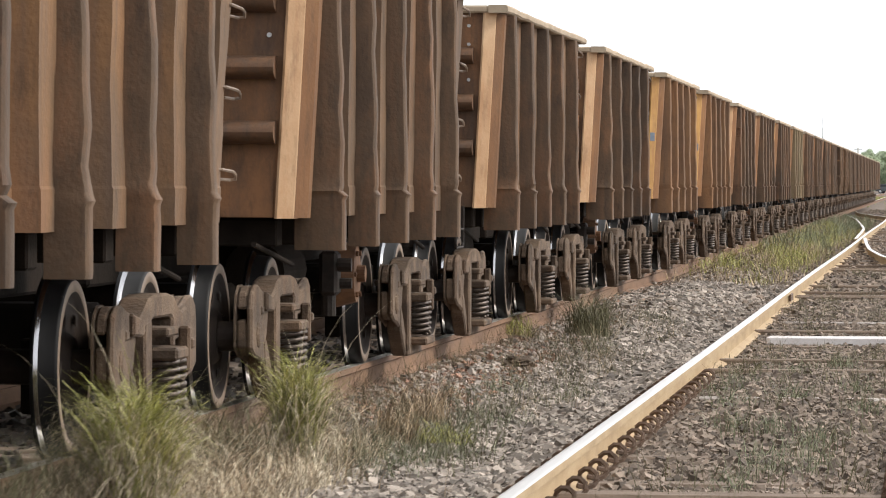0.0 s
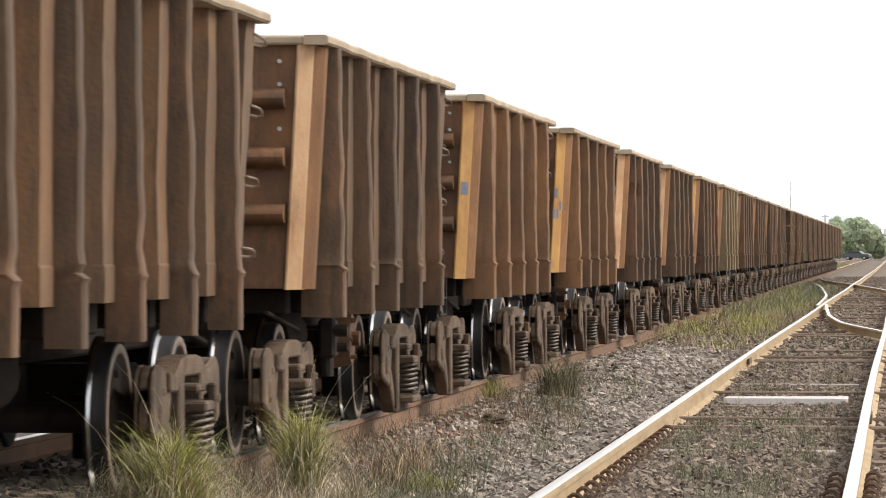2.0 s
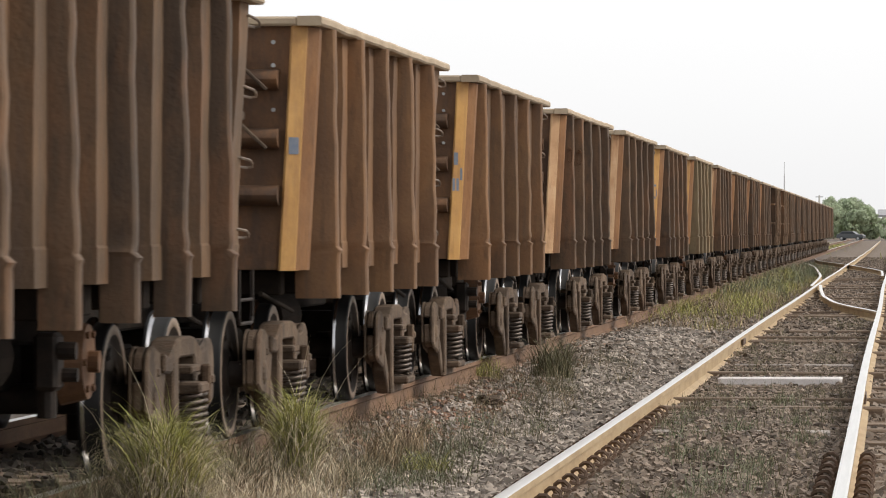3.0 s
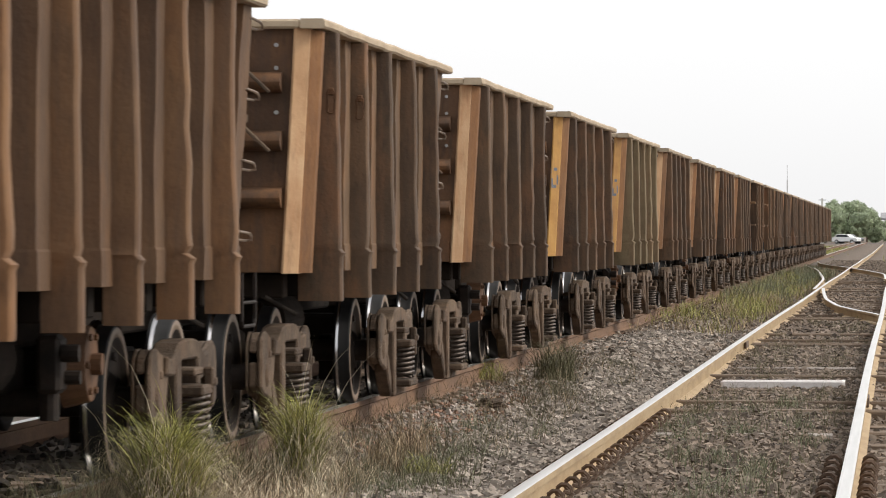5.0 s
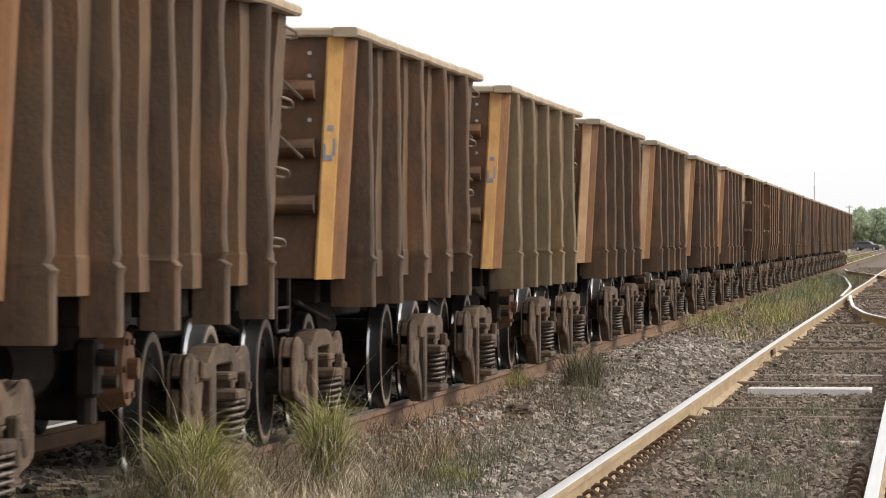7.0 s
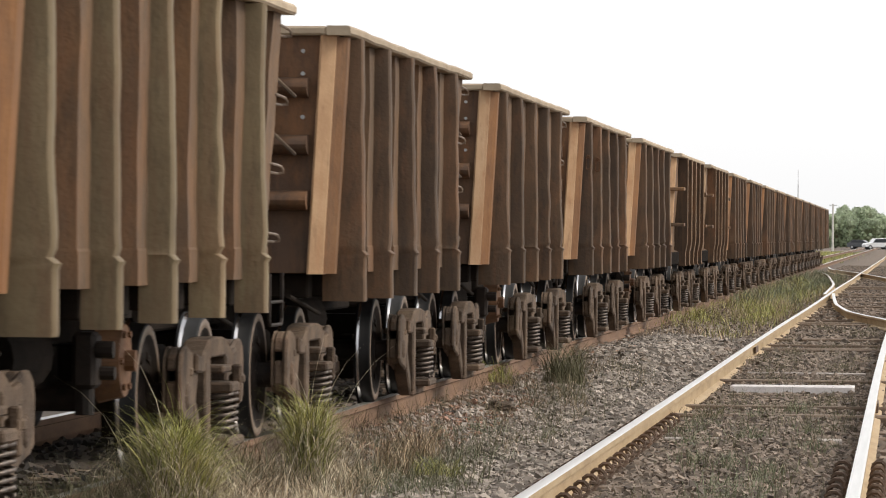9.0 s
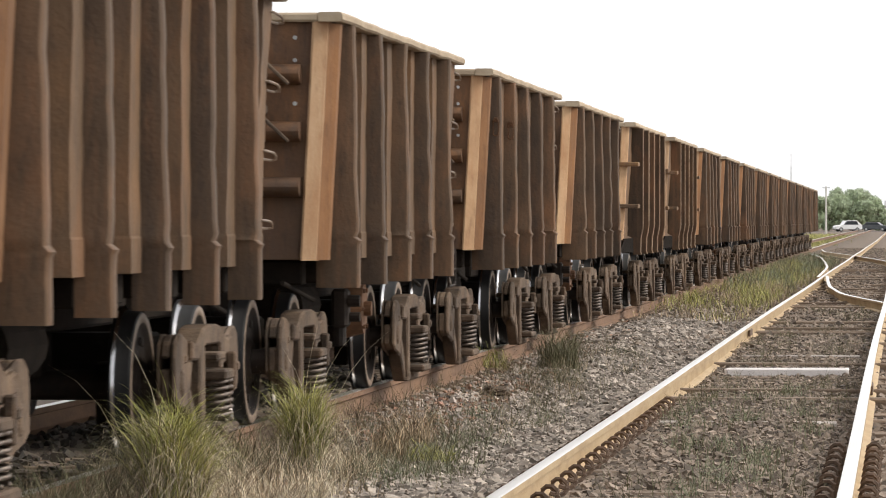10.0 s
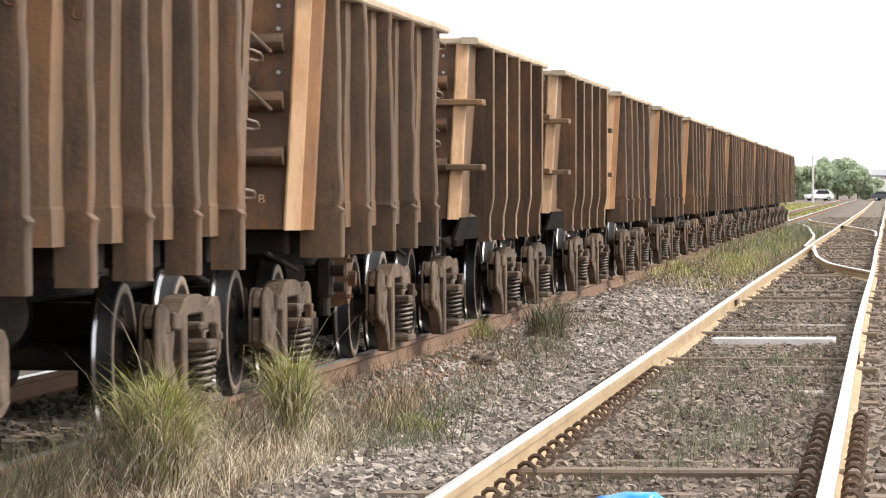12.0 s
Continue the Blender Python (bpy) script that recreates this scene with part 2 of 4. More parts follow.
M_TRUNK = material("bark", [(0.3, (0.10, 0.075, 0.05)), (0.7, (0.2, 0.15, 0.11))], scale=6, rough=0.9)
M_WHITECAR = material("white_car_paint", [(0.3, (0.72, 0.72, 0.72)), (0.7, (0.8, 0.8, 0.8))], scale=2, rough=0.25, bump=0, vary=0)
M_DARKCAR = material("grey_car_paint", [(0.3, (0.06, 0.065, 0.07)), (0.7, (0.09, 0.095, 0.10))], scale=2, rough=0.25, bump=0, vary=0)
M_GLASS = material("car_glass", [(0.3, (0.02, 0.025, 0.03)), (0.7, (0.03, 0.035, 0.04))], scale=2, rough=0.08, bump=0, vary=0)
M_TYRE = material("tyre_rubber", [(0.3, (0.02, 0.02, 0.02)), (0.7, (0.035, 0.035, 0.035))], scale=9, rough=0.9, vary=0)
M_CONC = material("pale_concrete", [(0.3, (0.42, 0.41, 0.38)), (0.7, (0.58, 0.56, 0.52))], scale=2, rough=0.85)
M_WALLW = material("white_render", [(0.3, (0.72, 0.72, 0.70)), (0.7, (0.82, 0.82, 0.80))], scale=0.6, rough=0.85, vary=0.03)
M_ROOF = material("grey_roof", [(0.3, (0.20, 0.20, 0.21)), (0.7, (0.32, 0.32, 0.33))], scale=1, rough=0.8)
M_ASPH = material("asphalt", [(0.3, (0.06, 0.058, 0.055)), (0.7, (0.12, 0.115, 0.11))], scale=3, rough=0.9)
M_BAG = material("blue_plastic", [(0.3, (0.01, 0.22, 0.72)), (0.7, (0.02, 0.34, 0.88))], scale=9, rough=0.35, bump=0.4, bump_scale=20, vary=0)
M_METAL = material("galvanised_metal", [(0.3, (0.35, 0.35, 0.35)), (0.7, (0.5, 0.5, 0.5))], scale=5, rough=0.5, metal=0.6)


# ---------------------------------------------------------------- mesh helpers
def mesh_of(name, bm, *mats, smooth=False):
    me = bpy.data.meshes.new(name)
    bm.normal_update()
    bm.to_mesh(me)
    bm.free()
    for m in mats:
        me.materials.append(m)
    if smooth:
        me.polygons.foreach_set("use_smooth", [True] * len(me.polygons))
    return me


def part(name, bm, mats, parent, label="", smooth=False):
    if not isinstance(mats, (tuple, list)):
        mats = (mats,)
    ob = new(name, mesh_of(name, bm, *mats, smooth=smooth))
    ob.parent = parent
    if label:
        tagged(ob, label)
    return ob


def box(bm, x0, x1, y0, y1, z0, z1, bevel=0.0, mat=0):
    r = bmesh.ops.create_cube(bm, size=1)
    vs = r["verts"]
    for v in vs:
        v.co = Vector(((x0 + x1) / 2 + v.co.x * (x1 - x0), (y0 + y1) / 2 + v.co.y * (y1 - y0), (z0 + z1) / 2 + v.co.z * (z1 - z0)))
    if bevel:
        es = list({e for v in vs for e in v.link_edges})
        r = bmesh.ops.bevel(bm, geom=es, offset=bevel, segments=1, affect="EDGES")
        fs = r["faces"]
    fs = {f for v in bm.verts if v.is_valid for f in v.link_faces} if mat else ()
    if mat:
        for f in fs:
            if f.material_index == 0 and all(x0 - 1e-4 <= v.co.x <= x1 + 1e-4 and y0 - 1e-4 <= v.co.y <= y1 + 1e-4 and z0 - 1e-4 <= v.co.z <= z1 + 1e-4 for v in f.verts):
                f.material_index = mat
    return bm


def tube(bm, p, q, r, seg=10, r2=None):
    p, q = Vector(p), Vector(q)
    d = q - p
    m = Matrix.Translation((p + q) / 2) @ d.to_track_quat("Z", "Y").to_matrix().to_4x4()
    bmesh.ops.create_cone(bm, cap_ends=True, segments=seg, radius1=r, radius2=r if r2 is None else r2, depth=d.length, matrix=m)
    return bm


def path_tube(bm, pts, r, seg=6, closed=False):
    """A bent bar through the given points."""
    pts = [Vector(p) for p in pts]
    rings = []
    n = len(pts)
    for i, p in enumerate(pts):
        a = pts[i - 1] if i or closed else p
        b = pts[(i + 1) % n] if i < n - 1 or closed else p
        q = (b - a).to_track_quat("Z", "Y")
        rings.append([bm.verts.new(p + q @ Vector((r * math.cos(2 * math.pi * k / seg), r * math.sin(2 * math.pi * k / seg), 0))) for k in range(seg)])
    for i in range(n if closed else n - 1):
        A, B = rings[i], rings[(i + 1) % n]
        for k in range(seg):
            bm.faces.new((A[k], A[(k + 1) % seg], B[(k + 1) % seg], B[k]))
    if not closed:
        bm.faces.new(rings[0][::-1])
        bm.faces.new(rings[-1])
    return bm


def loft(bm, profiles, cap=True, mat=0):
    """Skin closed profiles (lists of points) one after the other."""
    rings = [[bm.verts.new(p) for p in pr] for pr in profiles]
    n = len(rings[0])
    for A, B in zip(rings, rings[1:]):
        for k in range(n):
            f = bm.faces.new((A[k], A[(k + 1) % n], B[(k + 1) % n], B[k]))
            f.material_index = mat
    if cap:
        bm.faces.new(rings[0][::-1]).material_index = mat
        bm.faces.new(rings[-1]).material_index = mat
    return rings


def revolve(bm, prof, seg=32, mats=None):
    """Turn a profile of (x, r) round the x axis."""
    rings = [[bm.verts.new((x, r * math.cos(2 * math.pi * k / seg), r * math.sin(2 * math.pi * k / seg))) for k in range(seg)] for x, r in prof]
    for i, (A, B) in enumerate(zip(rings, rings[1:])):
        for k in range(seg):
            f = bm.faces.new((A[k], B[k], B[(k + 1) % seg], A[(k + 1) % seg]))
            f.smooth = True
            if mats:
                f.material_index = mats[i]
    for R in (rings[0], rings[-1][::-1]):
        if prof[0][1] > 0.001:
            bm.faces.new(R)
    return bm


def flip_fix(bm):
    bmesh.ops.recalc_face_normals(bm, faces=bm.faces[:])
    return bm


# ---------------------------------------------------------------- wagon
BODY_L = 7.15
RIBS = (0.45, 1.80, 3.14, 4.50, 5.88)
Z_TOP, Z_SILL, Z_SKIRT, Z_KINK, Z_SEAM = 2.475, 1.05, 0.885, 1.17, 1.205
BOGIES = (1.02, 6.72)


def wall_x(z):
    return 1.295 + 0.075 * (z - Z_SILL) / (Z_TOP - Z_SILL)


def panel_x(z):
    """The pressed strip in front of each rib stands nearly upright."""
    return 1.350 + 0.008 * (z - Z_SILL) / (Z_TOP - Z_SILL)


def build_tub(parent, seed, recess=0.10, ribs=RIBS, pressed=True):
    """Open tub of pressed plate with thickness, ends and floor."""
    off = Vector((seed * 7.3, 0, 0))
    ys, cr = [0.15], [2]
    edges = [0.15, *ribs, BODY_L - 0.15]
    for i, (a, b) in enumerate(zip(edges, edges[1:])):
        if b - a > 0.9:
            end = 2 if i == len(edges) - 2 else 1
            ys += [a + (b - a) * u for u in (0.02, 0.35, 0.735, 0.755, 0.86, 1.0)]
            cr += [0, 0, 0, end, end, end] if pressed else [2] * 6
        else:
            ys.append(b)
            cr.append(2)
    zs = [Z_SILL, 1.12, Z_SEAM - 0.006, Z_SEAM + 0.006, *(Z_SEAM + (Z_TOP - 0.05 - Z_SEAM) * k / 10 for k in range(1, 11))]
    for side in (1, -1):
        bm = bmesh.new()
        skins = []
        for inner in (0, 1):
            grid = []
            for z in zs:
                row = []
                for y, c in zip(ys, cr):
                    d = 0.016 * noise.noise(Vector((y * 1.7, z * 2.2, side * 9)) + off) + 0.008 * noise.noise(Vector((y * 5, z * 6, side * 3)) + off)
                    x = (panel_x(z) - recess, panel_x(z), wall_x(z) - (0 if pressed else recess))[c] + d * (0.6 if c == 1 else 1) - 0.025 * inner
                    x += 0.005 if z < Z_SEAM else 0.0
                    row.append(bm.verts.new((side * x, y, z)))
                grid.append(row)
            for r0, r1 in zip(grid, grid[1:]):
                for k in range(len(ys) - 1):
                    q = (r0[k], r0[k + 1], r1[k + 1], r1[k])
                    bm.faces.new(q if (side > 0) != bool(inner) else q[::-1])
            skins.append(grid)
        a, b = skins
        rim = [(p[0], q[0]) for p, q in zip(a, b)] + [(p, q) for p, q in zip(a[-1][1:], b[-1][1:])]
        rim += [(p[-1], q[-1]) for p, q in zip(a[-2::-1], b[-2::-1])] + [(p, q) for p, q in zip(a[0][-2::-1], b[0][-2::-1])]
        for (p, q), (u, v) in zip(rim, rim[1:]):
            bm.faces.new((p, q, v, u))
        flip_fix(bm)
        part("side_wall", bm, M_BODY, parent, "bulged brown ore-dusted steel side plate")
    for y0, y1 in ((0.02, 0.05), (BODY_L - 0.05, BODY_L - 0.02)):
        bm = bmesh.new()
        loft(bm, [[(-wall_x(z) + 0.105, y0, z), (wall_x(z) - 0.105, y0, z), (wall_x(z) - 0.105, y1, z), (-wall_x(z) + 0.105, y1, z)] for z in (Z_SILL, 1.4, 1.8, Z_TOP - 0.03)])
        box(bm, -1.17, 1.17, *((y0 - 0.008, y1 - 0.002) if y0 < 1 else (y0 + 0.002, y1 + 0.008)), Z_SILL + 0.003, Z_SEAM)
        flip_fix(bm)
        part("end_wall", bm, M_END, parent, "rust-orange steel end plate")
    bm = bmesh.new()
    box(bm, -1.21, 1.21, 0.06, BODY_L - 0.06, Z_SILL, Z_SILL + 0.05)
    part("floor_plate", bm, M_END, parent)


def build_rib(parent, y, side, rnd):
    """Tapered hat rib with rolled outer edges and a dented kink above its lower box."""
    w = 0.062
    prof = []
    lean = rnd.uniform(-0.012, 0.012)
    dent = rnd.uniform(0.004, 0.020)
    zs = [Z_SKIRT, Z_SKIRT + 0.015, 1.06, Z_KINK - 0.035, Z_KINK - 0.012, Z_KINK + 0.012, Z_KINK + 0.045, 1.28, 1.42, 1.58, 1.75, 1.92, 2.08, 2.25, Z_TOP - 0.06]
    low = 0.25 if y < RIBS[1] - 0.1 else 0.158
    for z in zs:
        boxy = z < Z_KINK
        out = 1.474 if boxy else 1.463 - 0.015 * max(0, z - 1.3)
        if abs(z - Z_KINK) < 0.02:
            out += 0.010 - dent * (z > Z_KINK)
        out += rnd.uniform(-0.002, 0.002) if boxy else rnd.uniform(-0.007, 0.007)
        yy = y + lean * (z - 1.2) + rnd.uniform(-0.008, 0.008) * (not boxy)
        base = out - low if boxy else min(out - 0.14, wall_x(z) - 0.02)
        g = 0.0 if boxy else 0.018
        pr = [(base, yy - w - g), (base + 0.04, yy - w - g * 0.5), (out - 0.020, yy - w)]
        pr += [(out - 0.020 + 0.020 * math.sin(k), yy - w + 0.034 * (1 - math.cos(k))) for k in (0.5, 1.05, 1.57)]
        pr += [(out - 0.03 + 0.03 * math.cos(k), yy + w - 0.03 + 0.03 * math.sin(k)) for k in (0.0, 0.8, 1.57)]
        pr += [(base + 0.03, yy + w), (base, yy + w + g)]
        prof.append([(side * x, v, z) for x, v in (pr if side > 0 else pr[::-1])])
    bm = bmesh.new()
    loft(bm, prof)
    flip_fix(bm)
    for f in bm.faces:
        f.smooth = len(f.verts) == 4
    for e in bm.edges:
        e.smooth = e.calc_face_angle(0) < 0.6
    return part("rib", bm, M_RIB, parent)


def build_post(parent, y, side, end, mat=None):
    """Chamfered corner post; end = -1 at the low-y end."""
    bm = bmesh.new()
    prof = []
    for z in (Z_SILL - 0.005, Z_SILL + 0.12, 1.5, 2.0, Z_TOP - 0.05):
        t = wall_x(z) + 0.012
        pr = [(t - 0.125, y + 0.01 * end), (t - 0.112, y + 0.02 * end), (t - 0.042, y - 0.05 * end), (t - 0.034, y - 0.07 * end), (t - 0.034, y - 0.16 * end), (t - 0.125, y - 0.16 * end)]
        prof.append([(side * a, b, z) for a, b in pr])
    loft(bm, prof)
    flip_fix(bm)
    return part("corner_post", bm, mat or M_POST, parent, "pale orange dusty corner post")


def corner_plate(parent, side):
    """Slanted rusty plate between the corner post and the first rib."""
    bm = bmesh.new()
    prof = []
    for z in (Z_SILL - 0.002, Z_SILL + 0.12, 1.5, 2.0, Z_TOP - 0.06):
        t = wall_x(z) + 0.012
        pr = [(t - 0.050, 0.064), (t - 0.036, 0.062), (t + 0.016, 0.15), (t + 0.016, 0.26), (t - 0.050, 0.27)]
        prof.append([(side * a, b, z) for a, b in pr])
    loft(bm, prof)
    flip_fix(bm)
    part("corner_plate", bm, M_CORNER, parent, "orange-rusted plate beside the post")


def build_bogie(parent, y):
    """Three-piece bogie: two side frames, springs, bolster, two wheelsets."""
    bogie = new("bogie", None)
    bogie.parent = parent
    bogie.location = (0, y, 0)
    for side in (1, -1):
        bm = bmesh.new()
        X0, X1 = 0.975, 1.06
        def beam(pts, x0=X0, x1=X1):
            loft(bm, [[(side * x0, a, b) for a, b in pts], [(side * x1, a, b) for a, b in pts]])

        for s in (-1, 1):
            jaw = [(1.03, 0.40), (1.03, 0.60), (1.00, 0.675), (0.92, 0.715), (0.80, 0.715), (0.68, 0.685), (0.52, 0.665), (0.50, 0.56), (0.57, 0.42), (0.64, 0.31), (0.76, 0.34), (0.92, 0.36)]
            beam([(s * a, b) for a, b in jaw], 1.045, 1.074)
            beam([(s * a, b) for a, b in jaw], 0.978, 0.992)
            # hollow pedestal: cap, lower jaw and back web leave the end open
            beam([(s * a, b) for a, b in [(1.025, 0.60), (0.995, 0.672), (0.92, 0.710), (0.80, 0.710), (0.68, 0.68), (0.68, 0.64), (0.80, 0.672), (0.90, 0.672), (0.965, 0.64), (0.99, 0.595)]], 0.994, 1.043)
            beam([(s * a, b) for a, b in [(1.02, 0.405), (1.02, 0.545), (0.62, 0.545), (0.62, 0.40), (0.70, 0.365), (0.92, 0.365)]], 0.994, 1.043)
            beam([(s * 0.37, 0.15), (s * 0.41, 0.42), (s * 0.42, 0.63), (s * 0.26, 0.645), (s * 0.25, 0.40), (s * 0.25, 0.19)], 0.98, 1.10)
            beam([(s * 0.66, 0.42), (s * 0.60, 0.29), (s * 0.36, 0.12), (s * 0.30, 0.20), (s * 0.52, 0.39), (s * 0.60, 0.45)], 0.985, 1.078)
            loft(bm, [[(side * 1.06, s * 0.83 + 0.080 * math.cos(k * math.pi / 6), 0.47 + 0.080 * math.sin(k * math.pi / 6)) for k in range(12)],
                      [(side * 1.088, s * 0.83 + 0.060 * math.cos(k * math.pi / 6), 0.47 + 0.060 * math.sin(k * math.pi / 6)) for k in range(12)]])
            box(bm, *sorted((side * 1.06, side * 1.085)), s * 0.52 - 0.05, s * 0.52 + 0.05, 0.585, 0.635)
            box(bm, *sorted((side * 1.06, side * 1.082)), s * 0.72 - 0.04, s * 0.72 + 0.04, 0.56, 0.61)
        half = [(0.66, 0.675), (0.50, 0.655), (0.40, 0.685), (0.30, 0.728), (0.16, 0.742)]
        under = [(0.22, 0.640), (0.30, 0.615), (0.45, 0.570), (0.66, 0.580)]
        beam([(-a, b) for a, b in half] + half[::-1] + under[::-1] + [(-a, b) for a, b in under], 0.965, 1.098)
        beam([(-0.36, 0.12), (0.36, 0.12), (0.30, 0.20), (-0.30, 0.20)], 0.985, 1.10)
        flip_fix(bm)
        bmesh.ops.bevel(bm, geom=[e for e in bm.edges if e.calc_face_angle(0) > 0.6], offset=0.011, segments=1, affect="EDGES")
        part("side_frame", bm, M_BOGIE, bogie, "dusty tan cast steel side frame")
        beam_plate = bmesh.new()
        box(beam_plate, *sorted((side * 0.97, side * 1.20)), -0.24, 0.24, 0.185, 0.235, 0.012)
        part("spring_seat", beam_plate, M_BOGIE, bogie)
        for dy in (-0.085, 0.085):
            bm = bmesh.new()
            pts = []
            for k in range(6 * 10 + 1):
                a = 2 * math.pi * k / 10
                pts.append((side * 1.125 + 0.057 * math.cos(a), dy + 0.060 * math.sin(a), 0.25 + 0.205 * k / 60))
            path_tube(bm, pts, 0.0112, 5)
            part("coil_spring", bm, M_SPRING, bogie, "grey steel coil spring", smooth=True)
        # bolster end and wedge
        bm = bmesh.new()
        box(bm, *sorted((side * 0.80, side * 1.195)), -0.17, 0.17, 0.46, 0.515, 0.012)
        box(bm, *sorted((side * 0.85, side * 1.15)), -0.15, 0.15, 0.56, 0.60, 0.01)
        box(bm, *sorted((side * 0.97, side * 1.03)), -0.13, 0.13, 0.50, 0.58, 0.01)
        box(bm, *sorted((side * 1.15, side * 1.20)), 0.10, 0.16, 0.40, 0.60, 0.01)
        box(bm, *sorted((side * 1.13, side * 1.21)), 0.13, 0.20, 0.50, 0.55, 0.01)
        part("bolster_end", bm, M_BOGIE, bogie)
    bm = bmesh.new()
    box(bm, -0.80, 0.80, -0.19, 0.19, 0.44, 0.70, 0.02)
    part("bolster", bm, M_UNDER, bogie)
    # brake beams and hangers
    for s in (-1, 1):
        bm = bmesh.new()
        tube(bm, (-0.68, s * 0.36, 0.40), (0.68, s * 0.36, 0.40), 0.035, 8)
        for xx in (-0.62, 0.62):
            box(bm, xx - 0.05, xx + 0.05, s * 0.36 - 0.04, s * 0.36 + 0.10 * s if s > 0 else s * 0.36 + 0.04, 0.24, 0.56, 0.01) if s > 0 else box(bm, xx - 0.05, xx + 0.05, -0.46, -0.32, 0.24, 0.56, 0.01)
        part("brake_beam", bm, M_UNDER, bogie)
    for s in (-1, 1):
        bm = bmesh.new()
        R = 0.37
        for side in (1, -1):
            prof = [(0.770, 0.09), (0.770, 0.34), (0.775, R + 0.026), (0.792, R + 0.026), (0.806, R + 0.004), (0.872, R - 0.002), (0.885, R - 0.012), (0.885, 0.312), (0.862, 0.298), (0.845, 0.15), (0.885, 0.12), (0.885, 0.09)]
            # 3 = tread with dark reflection in its colour, 2 = highlight strip
            revolve(bm, [(side * x, r) for x, r in prof], 40, [0, 3, 3, 2, 3, 3, 1, 0, 0, 0, 0])
        tube(bm, (-1.03, 0, 0), (1.03, 0, 0), 0.075, 14)
        for k in range(6):
            a = k * math.pi / 3
            for side in (1, -1):
                box(bm, *sorted((side * 0.86, side * 0.872)), 0.22 * math.cos(a) - 0.02, 0.22 * math.cos(a) + 0.02, 0.22 * math.sin(a) - 0.02, 0.22 * math.sin(a) + 0.02)
        flip_fix(bm)
        ws = part("wheelset", bm, (M_WHEEL, M_WRIM, M_TREAD, M_TREADD), bogie, "dark steel wheelset, darkened treads, highlight strip on the flanges")
        ws.location = (0, s * 0.88, R + LIFT)
    return bogie


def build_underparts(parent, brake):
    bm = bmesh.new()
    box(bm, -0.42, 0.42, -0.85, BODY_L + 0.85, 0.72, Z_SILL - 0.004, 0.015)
    # deep box added to block the bright view through to the far side
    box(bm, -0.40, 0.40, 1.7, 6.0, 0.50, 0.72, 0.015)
    part("centre_sill", bm, M_UNDER, parent, "grimy centre sill, coloured near-black for under-wagon shade")
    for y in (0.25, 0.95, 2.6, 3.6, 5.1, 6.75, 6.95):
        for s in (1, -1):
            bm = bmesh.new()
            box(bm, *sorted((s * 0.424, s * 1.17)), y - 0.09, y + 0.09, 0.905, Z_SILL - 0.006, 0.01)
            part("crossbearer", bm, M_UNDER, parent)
    for y, s in ((-0.85, -1), (BODY_L + 0.85, 1)):
        bm = bmesh.new()
        box(bm, -0.10, 0.10, *sorted((y, y + s * 0.22)), 0.78, 0.95, 0.03)
        box(bm, -0.17, 0.13, *sorted((y + s * 0.12, y + s * 0.283)), 0.74, 0.99, 0.04)
        part("coupler", bm, M_UNDER, parent, "dark cast knuckle coupler")
    for y0, y1 in ((-0.15, 1.16), (6.0, 7.1)):
        bm = bmesh.new()
        tube(bm, (1.10, y0, 0.92), (1.10, y1, 0.80), 0.014, 8)
        part("brake_rod", bm, M_UNDER, parent)
    bm = bmesh.new()
    tube(bm, (0.62, 3.0, 0.72), (0.62, 3.9, 0.72), 0.17, 16)
    part("air_reservoir", bm, M_UNDER, parent)
    if not brake:
        return
    bm = bmesh.new()
    tube(bm, (0.88, 4.55, 0.68), (1.00, 4.55, 0.68), 0.20, 20, 0.17)
    tube(bm, (1.00, 4.55, 0.68), (1.05, 4.55, 0.68), 0.05, 12)
    for a in range(6):
        tube(bm, (0.98, 4.55 + 0.14 * math.cos(a * 1.047), 0.68 + 0.14 * math.sin(a * 1.047)), (1.015, 4.55 + 0.14 * math.cos(a * 1.047), 0.68 + 0.14 * math.sin(a * 1.047)), 0.016, 6)
    part("brake_cylinder", bm, M_RUSTRED, parent, "rust-red brake cylinder drum", smooth=False)
    bm = bmesh.new()
    box(bm, 0.83, 0.94, 4.10, 4.28, 0.56, 0.82, 0.02)
    tube(bm, (0.88, 4.17, 0.56), (0.88, 4.17, 0.44), 0.045, 10)
    tube(bm, (0.94, 4.14, 0.74), (1.02, 4.14, 0.74), 0.04, 10)
    tube(bm, (0.94, 4.23, 0.63), (1.01, 4.23, 0.63), 0.032, 10)
    part("brake_valve", bm, M_WHEEL, parent, "grimy brake control valve")


def stirrup(parent, y):
    """Short hanging step frame below the end of the tub."""
    bm = bmesh.new()
    x, a, b = 1.335, y - 0.16, y + 0.30
    path_tube(bm, [(x, a, Z_SILL + 0.02), (x, a, 0.9), (x, a, 0.83), (x, a + 0.03, 0.80), (x, b - 0.03, 0.80), (x, b, 0.83), (x, b, 0.9), (x, b, Z_SILL + 0.02)], 0.010, 6)
    path_tube(bm, [(x, a, 0.92), (x, b, 0.92)], 0.009, 6)
    part("step_stirrup", bm, M_WHEEL, parent, "thin hanging steel step frame")


